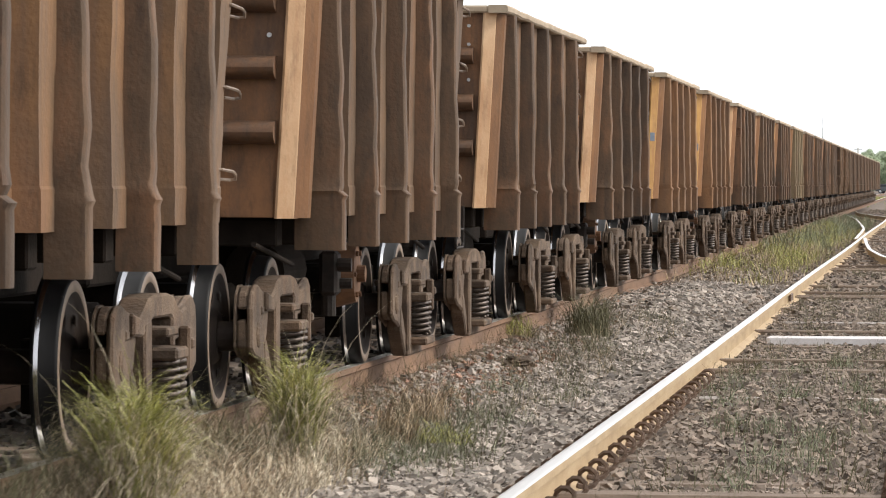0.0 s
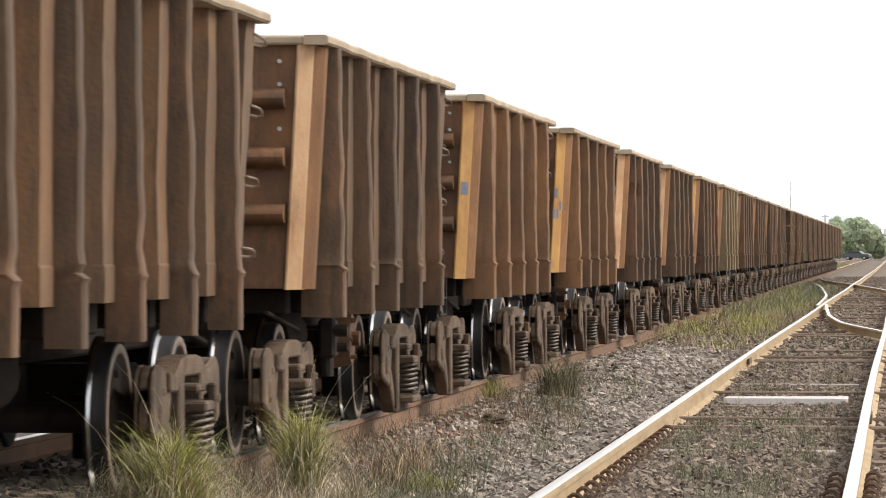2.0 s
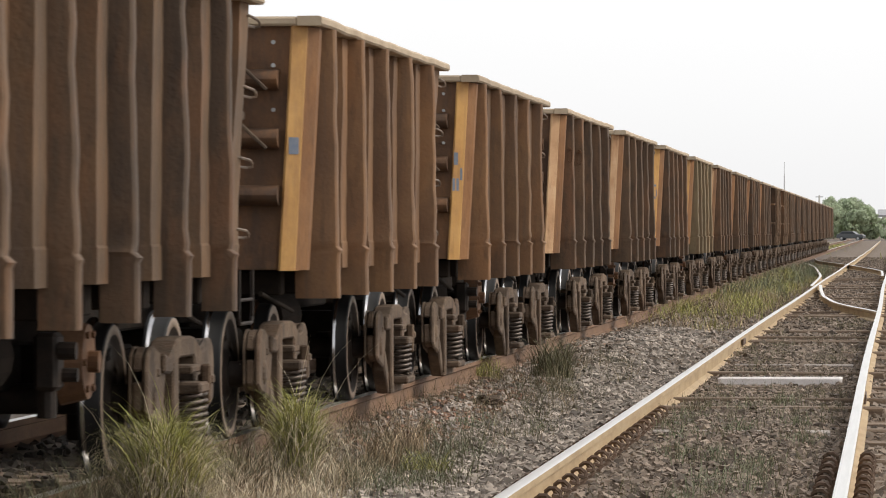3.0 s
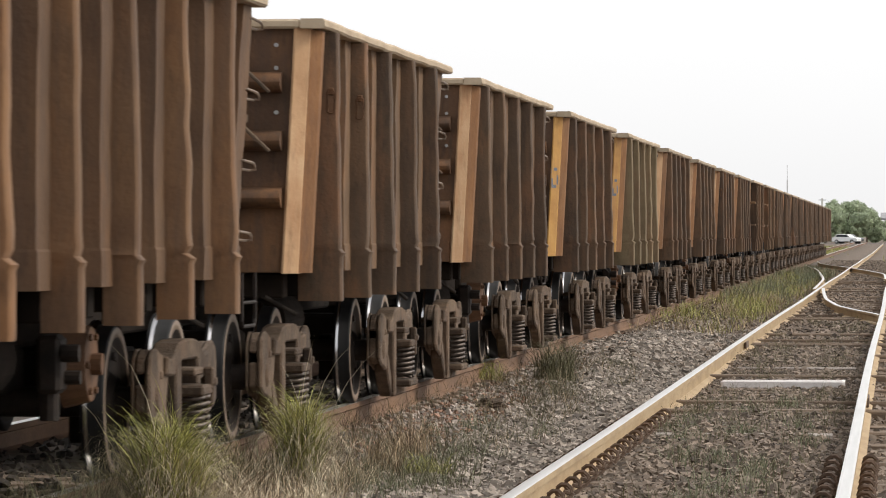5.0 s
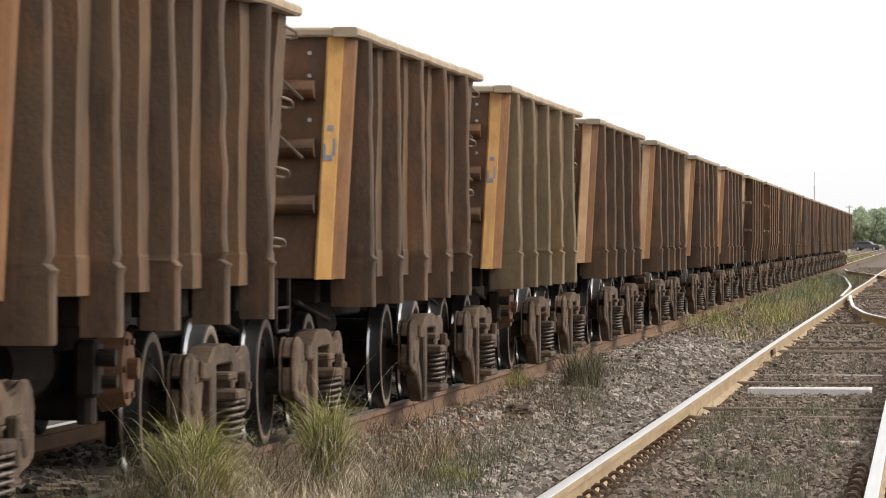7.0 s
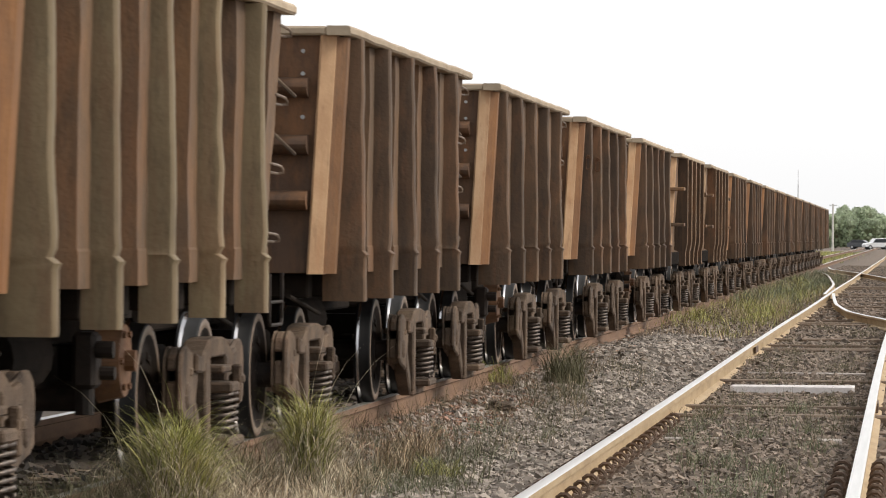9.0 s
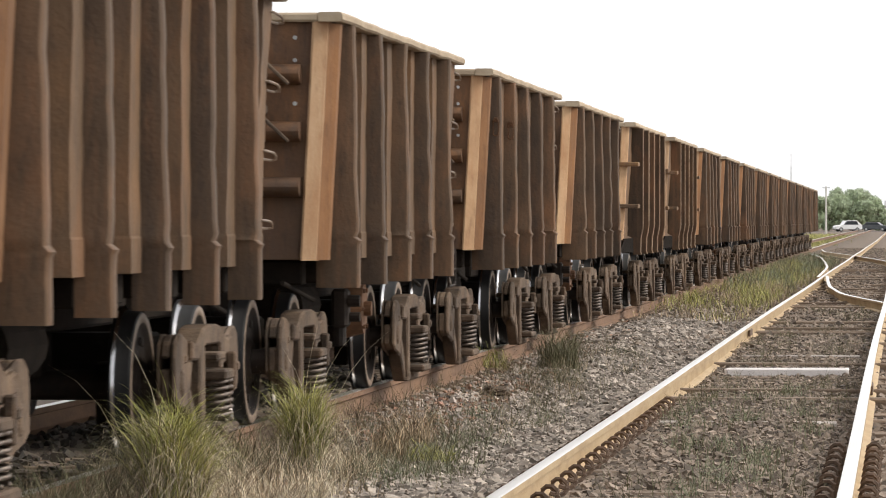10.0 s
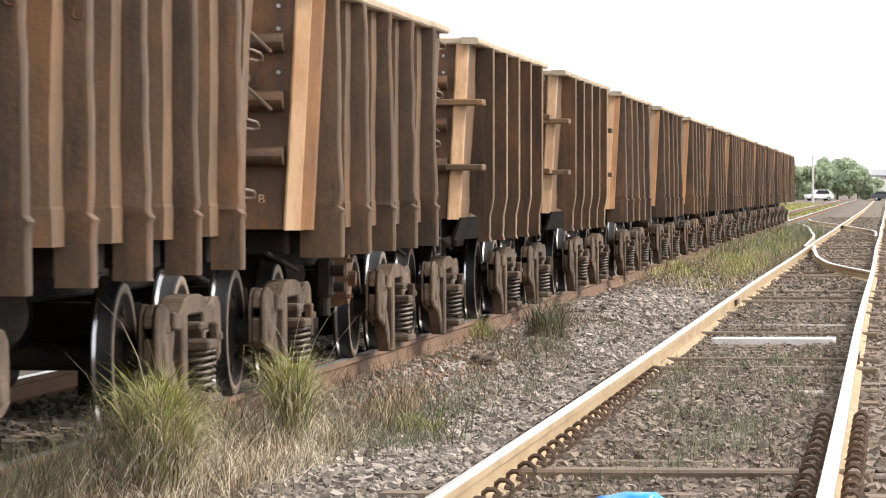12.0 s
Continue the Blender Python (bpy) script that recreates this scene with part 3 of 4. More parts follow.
def lashing_hook(parent, y):
    """Flat steel eye welded to the near flank of a rib."""
    bm = bmesh.new()
    ring = [(1.395, 1.965), (1.395, 2.075), (1.405, 2.085), (1.425, 2.085), (1.435, 2.075), (1.435, 1.965), (1.425, 1.955), (1.405, 1.955)]
    path_tube(bm, [(x, y - 0.078, z) for x, z in ring], 0.006, 6, closed=True)
    box(bm, 1.400, 1.430, y - 0.082, y - 0.058, 2.06, 2.10, 0.004)
    part("lashing_hook", bm, M_RUSTRED, parent, "small rusty lashing eye")


def grab_iron(parent, x, y, z):
    """Bent bar that wraps the far corner."""
    bm = bmesh.new()
    path_tube(bm, [(x - 0.03, y - 0.20, z + 0.02), (x + 0.010, y - 0.18, z + 0.02), (x + 0.012, y + 0.05, z + 0.014), (x + 0.016, y + 0.11, z + 0.010), (x + 0.018, y + 0.16, z - 0.002),
                   (x + 0.016, y + 0.18, z - 0.022), (x - 0.012, y + 0.17, z - 0.026), (x - 0.03, y + 0.01, z - 0.022)], 0.0075, 6)
    part("grab_iron", bm, M_WRIM, parent, "bent steel grab iron")


def build_rim(parent, seed=5):
    rn = random.Random(seed)
    z0, z1 = Z_TOP - 0.055, Z_TOP
    bm = bmesh.new()
    for side in (1, -1):
        prof = []
        for k in range(19):
            y = -0.03 + (BODY_L + 0.06) * k / 18
            dx, dz = rn.uniform(-0.006, 0.004), rn.uniform(-0.006, 0.003)
            o, i = 1.43 + dx, 1.29
            prof.append([(side * i, y, z0 + dz), (side * (o - 0.012), y, z0 + dz), (side * o, y, z0 + 0.012 + dz), (side * o, y, z1 - 0.014 + dz), (side * (o - 0.014), y, z1 + dz), (side * i, y, z1 + dz)])
        loft(bm, prof)
    box(bm, -1.29, 1.29, -0.03, 0.10, z0, z1 - 0.002, 0.012)
    box(bm, -1.29, 1.29, BODY_L - 0.10, BODY_L + 0.03, z0, z1 - 0.002, 0.012)
    flip_fix(bm)
    part("top_rim", bm, M_CAP, parent, "pale dust-covered bent steel top rim")


def end_bar(parent, y, s, z):
    """Half-round horizontal stiffener across an end."""
    bm = bmesh.new()
    seg = 10
    prof = [(y + s * 0.115 * math.sin(math.pi * k / seg), z - 0.058 * math.cos(math.pi * k / seg)) for k in range(seg + 1)]
    loft(bm, [[(x, a, b) for a, b in prof] for x in (-1.185, 1.185)])
    flip_fix(bm)
    for f in bm.faces:
        f.smooth = len(f.verts) == 4
    for e in bm.edges:
        e.smooth = e.calc_face_angle(0) < 0.6
    part("end_stiffener", bm, M_END, parent)


def wagon_ends(w, handrods):
    for z in (1.47, 1.79, 2.12):
        end_bar(w, 0.02, -1, z)
        end_bar(w, BODY_L - 0.02, 1, z)
    for z in (1.26, 1.62, 1.98, 2.34):
        grab_iron(w, wall_x(z) + 0.0, BODY_L - 0.02, z)
    if handrods:
        for z in (1.80, 2.13):
            bm = bmesh.new()
            tube(bm, (0.95, -0.13, z + 0.10), (1.13, -0.13, z - 0.07), 0.011, 6)
            box(bm, 0.89, 1.00, -0.16, -0.04, z + 0.09, z + 0.14, 0.008)
            part("end_brace", bm, M_BOGIE, w, "slanting steel brace rod")
    # three small bright discs near the edge of the end plate
    for z in (1.95, 2.20, 2.33):
        bm = bmesh.new()
        tube(bm, (1.15, 0.03, z), (1.15, 0.004, z), 0.012, 8)
        part("bolt", bm, M_METAL, w, "small bright round dot on the end plate")


def build_wagon(seed, handrods=True, brake=False):
    w = new("ore_wagon", None)
    build_tub(w, seed)
    rnd = random.Random(seed)
    for side in (1, -1):
        for y in RIBS:
            build_rib(w, y, side, rnd)
        build_post(w, 0.0, side, -1)
        build_post(w, BODY_L, side, 1)
        corner_plate(w, side)
    build_rim(w)
    wagon_ends(w, handrods)
    build_underparts(w, brake)
    if brake:
        stirrup(w, BODY_L - 0.1)
    for y in BOGIES:
        build_bogie(w, y)
    return w


def build_plate_wagon():
    """Second kind: thin deep plate ribs, bracketed posts, dark curved lower side."""
    w = new("ore_wagon", None)
    ribs = (0.85, 2.1, 3.35, 4.6, 5.9)
    build_tub(w, 40, 0.03, ribs, False)
    for side in (1, -1):
        for y in ribs:
            bm = bmesh.new()
            prof = []
            for z in (0.86, 0.90, 0.98, 1.06, 1.14, 1.22, 1.6, 2.0, Z_TOP - 0.06):
                out = 1.465 - (0.03 * math.sin((1.18 - z) / 0.32 * math.pi) if z < 1.18 else 0.0) - (0.02 if z < 0.95 else 0)
                base = 1.35 if z < Z_SILL + 0.05 else wall_x(z) - 0.12
                pr = [(base, y - 0.02), (out, y - 0.02), (out, y + 0.05), (base, y + 0.02)]
                prof.append([(side * a, b, z) for a, b in pr])
            loft(bm, prof)
            flip_fix(bm)
            rib = part("rib", bm, M_RIB, w)
            # thin paler strip along the outer edge, painting the light it catches
            bm = bmesh.new()
            loft(bm, [[(side * (pr[1][0] * side + 0.001), y - 0.024, pr[1][2]), (side * (pr[1][0] * side + 0.010), y - 0.020, pr[1][2]), (side * (pr[1][0] * side + 0.010), y + 0.052, pr[1][2]), (side * (pr[1][0] * side + 0.001), y + 0.054, pr[1][2])] for pr in prof])
            flip_fix(bm)
            part("flange", bm, M_POSTD, rib, "pale strip painting the lit rib edge")
            for z in (1.455, 1.965):
                bm = bmesh.new()
                loft(bm, [[(side * (wall_x(z) - 0.12), y + a, z + b), (side * 1.43, y + a, z + b - 0.0), (side * 1.43, y + a, z + b - 0.03), (side * (wall_x(z) - 0.12), y + a, z + b - 0.08)] for a, b in ((0.03, 0.04), (0.30, 0.04))])
                flip_fix(bm)
                part("gusset", bm, M_RIB, w)
        for y, e in ((0.0, -1), (BODY_L, 1)):
            build_post(w, y, side, e)
            for z in (1.455, 1.965):
                bm = bmesh.new()
                box(bm, *sorted((side * 1.03, side * 1.465)), *sorted((y + e * 0.05, y - e * 0.26)), z - 0.025, z + 0.025, 0.008)
                part("post_bracket", bm, M_BODY, w, "dusty steel bracket shelf")
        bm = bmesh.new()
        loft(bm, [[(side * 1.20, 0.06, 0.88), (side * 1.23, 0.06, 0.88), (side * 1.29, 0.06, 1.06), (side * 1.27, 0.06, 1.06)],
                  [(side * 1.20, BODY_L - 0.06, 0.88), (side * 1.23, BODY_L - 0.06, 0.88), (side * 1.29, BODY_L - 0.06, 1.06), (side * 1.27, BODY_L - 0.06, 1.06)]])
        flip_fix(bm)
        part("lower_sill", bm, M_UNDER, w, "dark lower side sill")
    build_rim(w)
    wagon_ends(w, True)
    build_underparts(w, False)
    stirrup(w, BODY_L - 0.1)
    for y in BOGIES:
        build_bogie(w, y)
    return w


TRAIN = [(0, -112.49), (0.5, -107.81), (1, -103.13), (1.5, -98.45), (2, -93.75), (2.5, -89.04), (4.5, -70.18), (5, -65.48), (5.5, -60.8), (6, -56.14),
         (6.5, -51.5), (8.5, -33.06), (9, -28.41), (9.5, -23.72), (10, -18.99), (10.5, -14.23), (11, -9.47), (11.5, -4.73), (12, 0.0)]
wagons = []


def wagon_pose(n, s):
    return pose(TC, Y0 - PITCH * n - s, RT)


def repaint(ob, m):
    ob.data = ob.data.copy()
    ob.data.materials[0] = m


def paint_mark(w, x, y, z, rows):
    """Flat daubs of blue paint on the corner post's slanted face."""
    for dx, dz, sx, sz in rows:
        bm = bmesh.new()
        t = wall_x(z + dz) + 0.012
        a = t - 0.112 + dx
        f = lambda v: -0.02 + (v - (t - 0.112)) * 1.0
        loft(bm, [[(v, f(v) - o, z + dz + q) for v, q in ((a, 0), (a + sx, 0), (a + sx, sz), (a, sz))] for o in (0.001, 0.005)])
        flip_fix(bm)
        part("paint_mark", bm, M_BLUE, w, "faded blue paint mark")


def build_train():
    plain = "open ore wagon of dented rust-brown ribbed steel, rolling"
    templates = [build_wagon(1, False, True), build_wagon(2, True, True), build_wagon(3), build_plate_wagon(), build_wagon(4, False)]
    used = set()
    for n in range(16, -14, -1):
        kind = 3 if n in (-1, -2) else ((0, 4)[n % 2] if n > 9 else 1 + n % 2)
        m = wagon_pose(n, TRAIN[0][1])
        if kind in used:
            w = copy_thing(templates[kind], m)
        else:
            w = templates[kind]
            w.matrix_basis = m
            used.add(kind)
        label = plain
        if kind == 3:
            label = "dusty brown open ore wagon with thin plate ribs, bracketed posts"
        if n in (9, 8, 4, 5):
            label = "rust-brown open ore wagon, worn yellow corner posts, blue paint marks"
        tagged(w, label, "wagon", "ore wagons of the train")
        wagons.append((n, w))
    for n, w in wagons:
        if n in (1, 7):
            for y in RIBS[:2]:
                lashing_hook(w, y)
        if n in (9, 8, 4, 5):
            for c in w.children:
                if n in (9, 8) and c.name.startswith(("rib", "side_wall")):
                    repaint(c, M_RIBO)
                if c.name.startswith("corner_post") and c.data.vertices[0].co.y < 1:
                    repaint(c, M_YELLOW)
                if n == 4 and c.name.startswith("rib"):
                    repaint(c, M_OLIVE)
            if n == 9:
                paint_mark(w, 0, 0, 1.70, [(0.012, 0.0, 0.05, 0.11)])
            elif n == 8:
                paint_mark(w, 0, 0, 1.58, [(0.0, 0.0, 0.02, 0.10), (0.028, 0.0, 0.018, 0.22), (0.0, 0.2, 0.03, 0.10), (0.050, 0.08, 0.016, 0.12)])
            else:
                paint_mark(w, 0, 0, 1.72, [(0.004, 0.0, 0.013, 0.20), (0.018, 0.0, 0.030, 0.03), (0.018, 0.17, 0.030, 0.03), (0.050, 0.03, 0.013, 0.14)])
        elif n <= -4 or n in (16, 14):
            # far posts take a duller colour in place of the haze that mutes them
            for c in w.children:
                if c.name.startswith("corner_post"):
                    repaint(c, M_POSTD)


def lettering(w):
    """A faded letter low on the end plate."""
    cu = bpy.data.curves.new("lettering", "FONT")
    cu.body, cu.size, cu.extrude = "B", 0.075, 0.001
    tmp = new("lettering", cu)
    me = bpy.data.meshes.new_from_object(tmp.evaluated_get(bpy.context.evaluated_depsgraph_get()))
    bpy.data.objects.remove(tmp)
    me.materials.append(M_POST)
    ob = new("lettering", me)
    ob.parent = w
    ob.matrix_basis = pose(1.03, 0.016, 1.20, 90, 0, 0)
    tagged(ob, "faded painted letter B")


build_train()
for n, w in wagons:
    if n == 0:
        lettering(w)


# ---------------------------------------------------------------- ground
def ground_z(x, y):
    z = 0.025 * np.sin(x * 1.9 + 0.6) * np.sin(y * 0.35)
    z = z + 0.19 * np.exp(-((x + 2.95) / 0.50) ** 2 - ((y - 53) / 8.0) ** 2)
    z = z + 0.05 * np.exp(-((x + 1.06) / 0.9) ** 4)
    z = z + 0.155 * np.exp(-((x + 4.61) / 1.35) ** 4)
    far = np.clip((np.abs(x) - 30) / 200, 0, 1)
    return z * np.clip((200 - y) / 60, 0, 1) * (1 - far) - FALL * np.clip(y, 0, 320)


def graded(*spans):
    out = []
    for a, b, d in spans:
        out += list(np.arange(a, b, d))
    return np.array(out + [spans[-1][1]])


def build_ground():
    xs = graded((-3000, -300, 300), (-300, -30, 30), (-30, -7, 2), (-7, 2.2, 0.08), (2.2, 10, 0.6), (10, 40, 5), (40, 400, 40), (400, 3000, 325))
    ys = graded((-2000, -100, 200), (-100, 0, 10), (0, 14, 1), (14, 70, 0.14), (70, 240, 1.2), (240, 700, 15), (700, 4500, 200))
    X, Y = np.meshgrid(xs, ys)
    Z = ground_z(X, Y)
    rn = np.random.default_rng(3)
    near = (X > -6.8) & (X < 2.0) & (Y > 14) & (Y < 70)
    Z = Z + np.where(near, rn.normal(0, 0.006, X.shape), 0)
    nx, ny = len(xs), len(ys)
    v = np.stack([X, Y, Z], -1).reshape(-1, 3)
    i = np.arange(nx * ny).reshape(ny, nx)
    f = np.stack([i[:-1, :-1], i[:-1, 1:], i[1:, 1:], i[1:, :-1]], -1).reshape(-1, 4)
    me = bpy.data.meshes.new("ground")
    me.from_pydata(v.tolist(), [], f.tolist())
    me.materials.append(M_SOIL)
    tagged(new("ground", me), "brown gravelly soil of the railway yard", "ground", kind="structure")


build_ground()


def raw_mesh(name, v, f, mat, smooth=False):
    me = bpy.data.meshes.new(name)
    nf, k = f.shape
    me.vertices.add(len(v))
    me.vertices.foreach_set("co", np.asarray(v, np.float32).ravel())
    me.loops.add(nf * k)
    me.loops.foreach_set("vertex_index", f.ravel().astype(np.int32))
    me.polygons.add(nf)
    me.polygons.foreach_set("loop_start", np.arange(0, nf * k, k, dtype=np.int32))
    me.polygons.foreach_set("use_smooth", [smooth] * nf)
    me.update(calc_edges=True)
    me.materials.append(mat)
    return me


def stones(name, label, count, spot, size, mat, seed):
    """Many broken stones of six rough facets, laid on the ground."""
    rn = np.random.default_rng(seed)
    bv = np.array([[x, y, z] for x in (-1, 1) for y in (-1, 1) for z in (-1, 1)]) * 0.68
    bf = np.array([[0, 1, 3, 2], [4, 6, 7, 5], [0, 4, 5, 1], [2, 3, 7, 6], [0, 2, 6, 4], [1, 5, 7, 3]])
    xy = spot(rn, count)
    n = len(xy)
    s = rn.lognormal(math.log(size), 0.42, n).clip(0, size * 2.0)
    V = bv[None] + rn.normal(0, 0.17, (n, 8, 3)).clip(-0.34, 0.34)
    V = V * s[:, None, None] * rn.uniform(0.62, 1.2, (n, 1, 3))
    # turn each stone at random
    q = rn.normal(0, 1, (n, 4))
    w, x, y, z = (q / np.linalg.norm(q, axis=1)[:, None]).T
    R = np.array([[1 - 2 * (y * y + z * z), 2 * (x * y - z * w), 2 * (x * z + y * w)],
                  [2 * (x * y + z * w), 1 - 2 * (x * x + z * z), 2 * (y * z - x * w)],
                  [2 * (x * z - y * w), 2 * (y * z + x * w), 1 - 2 * (x * x + y * y)]])
    V = np.einsum("ijn,nkj->nki", R, V) * np.array([1, 1, 0.8])
    z = ground_z(xy[:, 0], xy[:, 1]) + s * rn.uniform(0.0, 0.45, n)
    V += np.stack([xy[:, 0], xy[:, 1], z], -1)[:, None]
    F = bf[None] + 8 * np.arange(n)[:, None, None]
    ob = new(name, raw_mesh(name, V.reshape(-1, 3), F.reshape(-1, 4), mat))
    return tagged(ob, label, "ballast", kind="stuff")


def strip(x0, x1, y0, y1, power=1.6):
    def spot(rn, n):
        y = y0 + (y1 - y0) * rn.random(n) ** power
        return np.stack([rn.uniform(x0, x1, n), y], -1)
    return spot


def mound(rn, n):
    return np.stack([rn.normal(-2.92, 0.38, n), rn.normal(53, 8, n)], -1)


# ---------------------------------------------------------------- tracks
def rail_profile(x, h):
    return [(x - 0.036, h), (x - 0.036, h - 0.035), (x - 0.010, h - 0.048), (x - 0.009, h - 0.135), (x - 0.065, h - 0.155), (x - 0.068, h - 0.168),
            (x + 0.068, h - 0.168), (x + 0.065, h - 0.155), (x + 0.009, h - 0.135), (x + 0.010, h - 0.048), (x + 0.036, h - 0.035), (x + 0.036, h)]


def rail_mesh(name, line, parent, flank, label, lift=0.0):
    """Flat-bottomed rail along a line of (x, y) points."""
    bm = bmesh.new()
    rings = []
    for x, y in line:
        top = RT + lift if lift else RT + 0.012 - FALL * min(y, 320)
        pr = rail_profile(x, top)
        h = top + 0.003
        ring = [bm.verts.new((a, y, b)) for a, b in pr] + [bm.verts.new((x + 0.024, y, h)), bm.verts.new((x - 0.024, y, h))]
        rings.append(ring)
    n = len(rings[0])
    for A, B in zip(rings, rings[1:]):
        for k in range(n):
            f = bm.faces.new((A[k], A[(k + 1) % n], B[(k + 1) % n], B[k]))
            if k >= n - 3:
                f.material_index = 1
    bm.faces.new(rings[0])
    bm.faces.new(rings[-1][::-1])
    flip_fix(bm)
    return part(name, bm, (flank, M_HEAD), parent, label)


def sleeper_mesh(mat, seed, half=1.35):
    rn = random.Random(seed)
    bm = bmesh.new()
    box(bm, -half, half, -0.115, 0.115, -0.13, 0.0, 0.012)
    for v in bm.verts:
        v.co += Vector((rn.uniform(-0.02, 0.02), rn.uniform(-0.01, 0.01), rn.uniform(-0.006, 0.004)))
    return mesh_of("sleeper", bm, mat)


def clip_mesh():
    """Sprung rail clip, a bent bar with a round loop."""
    bm = bmesh.new()
    pts = [(0.03, -0.05, 0.015)]
    for k in range(9):
        a = -math.pi / 2 + 2 * math.pi * k / 9
        pts.append((0.075 + 0.045 * math.cos(a), -0.03 + 0.010 * k, 0.045 + 0.042 * math.sin(a)))
    pts.append((0.03, 0.06, 0.02))
    path_tube(bm, pts, 0.013, 5)
    return mesh_of("rail_clip", bm, M_CLIP)


def child(name, me, parent, m, label=""):
    ob = new(name, me)
    ob.parent = parent
    ob.matrix_basis = m
    if label:
        tagged(ob, label)
    return ob


def build_track():
    rn = random.Random(11)
    t = tagged(new("railway_track", None), "empty railway track with bright worn rails on old sleepers", "railway track", kind="structure")
    ysR = [-60 + 4 * k for k in range(0, 166)]
    for x in (XL, XR):
        rail_mesh("rail", [(x + DRIFT * min(y, 320) + 0.012 * math.sin(y * 0.11 + x), y) for y in ysR], t, M_RAIL, "yellow-brown dusty rail with bright polished head")
    sl = [sleeper_mesh(M_WOOD, k) for k in range(5)]
    inner = [sleeper_mesh(M_WOOD, 20 + k, 0.98) for k in range(5)]
    white = sleeper_mesh(M_PALE, 9, 0.575)
    faded = sleeper_mesh(M_FADED, 10, 0.62)
    cm = clip_mesh()
    y, k = 12.2, 0
    while y < 140:
        me = (sl if y < 21 else inner)[k % 5]
        if abs(y - 41.4) < 0.31:
            me = white
        elif min(abs(y - 46.5), abs(y - 30.7)) < 0.31:
            me = faded
        child("sleeper", me, t, pose(-1.06 - (0.02 if me is white else 0) + DRIFT * y + rn.uniform(-0.03, 0.03), y, (0.116 if me is white else 0.088 if me is faded else 0.084 if y < 18.5 or abs(y - 22.2) < 0.45 or (y > 33 and rn.random() < 0.2) else 0.034 + rn.uniform(-0.022, 0.020)) - FALL * y, 0, 0, rn.uniform(-0.8, 0.8)), "whitewashed sleeper" if me is white else "")
        if y < 34:
            for x in (XL, XR) if y < 27 else (XL,):
                for s in (1, -1):
                    child("rail_clip", cm, t, pose(x + DRIFT * y + s * 0.035, y + rn.uniform(-0.02, 0.02), 0.062 - FALL * y, 0, 0, 0 if s > 0 else 180))
        y += 0.62 + rn.uniform(-0.03, 0.03)
        k += 1
    # joint bars
    for x, y in ((XL, 54.0), (XR, 36.0)):
        bm = bmesh.new()
        x += DRIFT * y
        box(bm, x + 0.012, x + 0.04, y - 0.4, y + 0.4, RT - 0.13, RT - 0.05, 0.006)
        box(bm, x - 0.04, x - 0.012, y - 0.4, y + 0.4, RT - 0.13, RT - 0.05, 0.006)
        part("joint_bar", bm, M_CLIP, t, "dark bolted joint bar")

    t2 = tagged(new("railway_track", None), "loaded railway track with rusty rails under the ore train", "railway track", kind="structure")
    for x in (TC - GAUGE / 2 - 0.036, TC + GAUGE / 2 + 0.036):
        rail_mesh("rail", [(x, y) for y in range(-80, 600, 8)], t2, M_RAILR, "rust-brown rail with worn head", LIFT)
    short = sleeper_mesh(M_WOOD, 12, 1.02)
    y = 12.0
    while y < 110:
        child("sleeper", short, t2, pose(TC + rn.uniform(-0.03, 0.03), y, 0.135, 0, 0, rn.uniform(-0.8, 0.8)))
        y += 0.62
        k += 1

    # crossover between both tracks
    t3 = tagged(new("crossover_track", None), "crossover with bright rails joining both tracks", "railway switch", kind="structure")

    def curve(pts, n=40):
        """Smooth line through a few (x, y) points, stepped evenly in y."""
        p = np.array(pts)
        ys = np.linspace(p[0, 1], p[-1, 1], n)
        xs = np.interp(ys, p[:, 1], p[:, 0])
        for _ in range(3):
            xs[1:-1] = (xs[:-2] + 2 * xs[1:-1] + xs[2:]) / 4
        return list(zip(xs.tolist(), ys.tolist()))
    for pts in ([(-0.235, 70.4), (-0.295, 71.4), (-0.634, 74.6), (-1.03, 79.4), (-1.37, 87.9), (-1.54, 96), (-1.72, 106)],
                [(-0.28, 128), (-0.34, 146), (-1.8, 174), (-3.3, 196), (-3.70, 212)],
                [(-1.90, 104), (-2.05, 128), (-2.9, 165), (-4.2, 196), (-5.3, 225)]):
        rail_mesh("rail", curve(pts), t3, M_RAIL, "bright crossover rail")


build_track()


# ---------------------------------------------------------------- ballast
stones("track_ballast", "brown broken stone ballast between the rails", 42000, strip(-1.80, -0.30, 15, 60), 0.017, M_STONEB, 1)
stones("verge_ballast", "grey and tan broken stone between the tracks", 50000, strip(-3.75, -1.93, 17, 56), 0.0165, M_STONE, 2)
stones("shoulder_ballast", "pale stones heaped over the sleeper ends", 7000, strip(-2.75, -1.93, 18, 40, 1.1), 0.020, M_STONE, 8)
stones("verge_soil_stones", "reddish brown stones along the loaded track", 13000, strip(-3.75, -3.12, 18, 60), 0.015, M_STONER, 3)
stones("ballast_heap", "low heap of pale grey crushed stone", 16000, mound, 0.023, M_STONE, 4)
stones("side_ballast", "brown stone ballast beside the empty track", 7000, strip(-0.22, 1.3, 15, 60), 0.022, M_STONEB, 5)
stones("far_ballast", "coarse brown stones along the tracks further on", 24000, strip(-3.6, 0.9, 48, 260, 1.6), 0.026, M_STONEB, 6)
stones("loaded_track_ballast", "dark broken stone ballast under the wagons", 3500, strip(-5.4, -3.86, 15, 60), 0.026, M_STONED, 7)


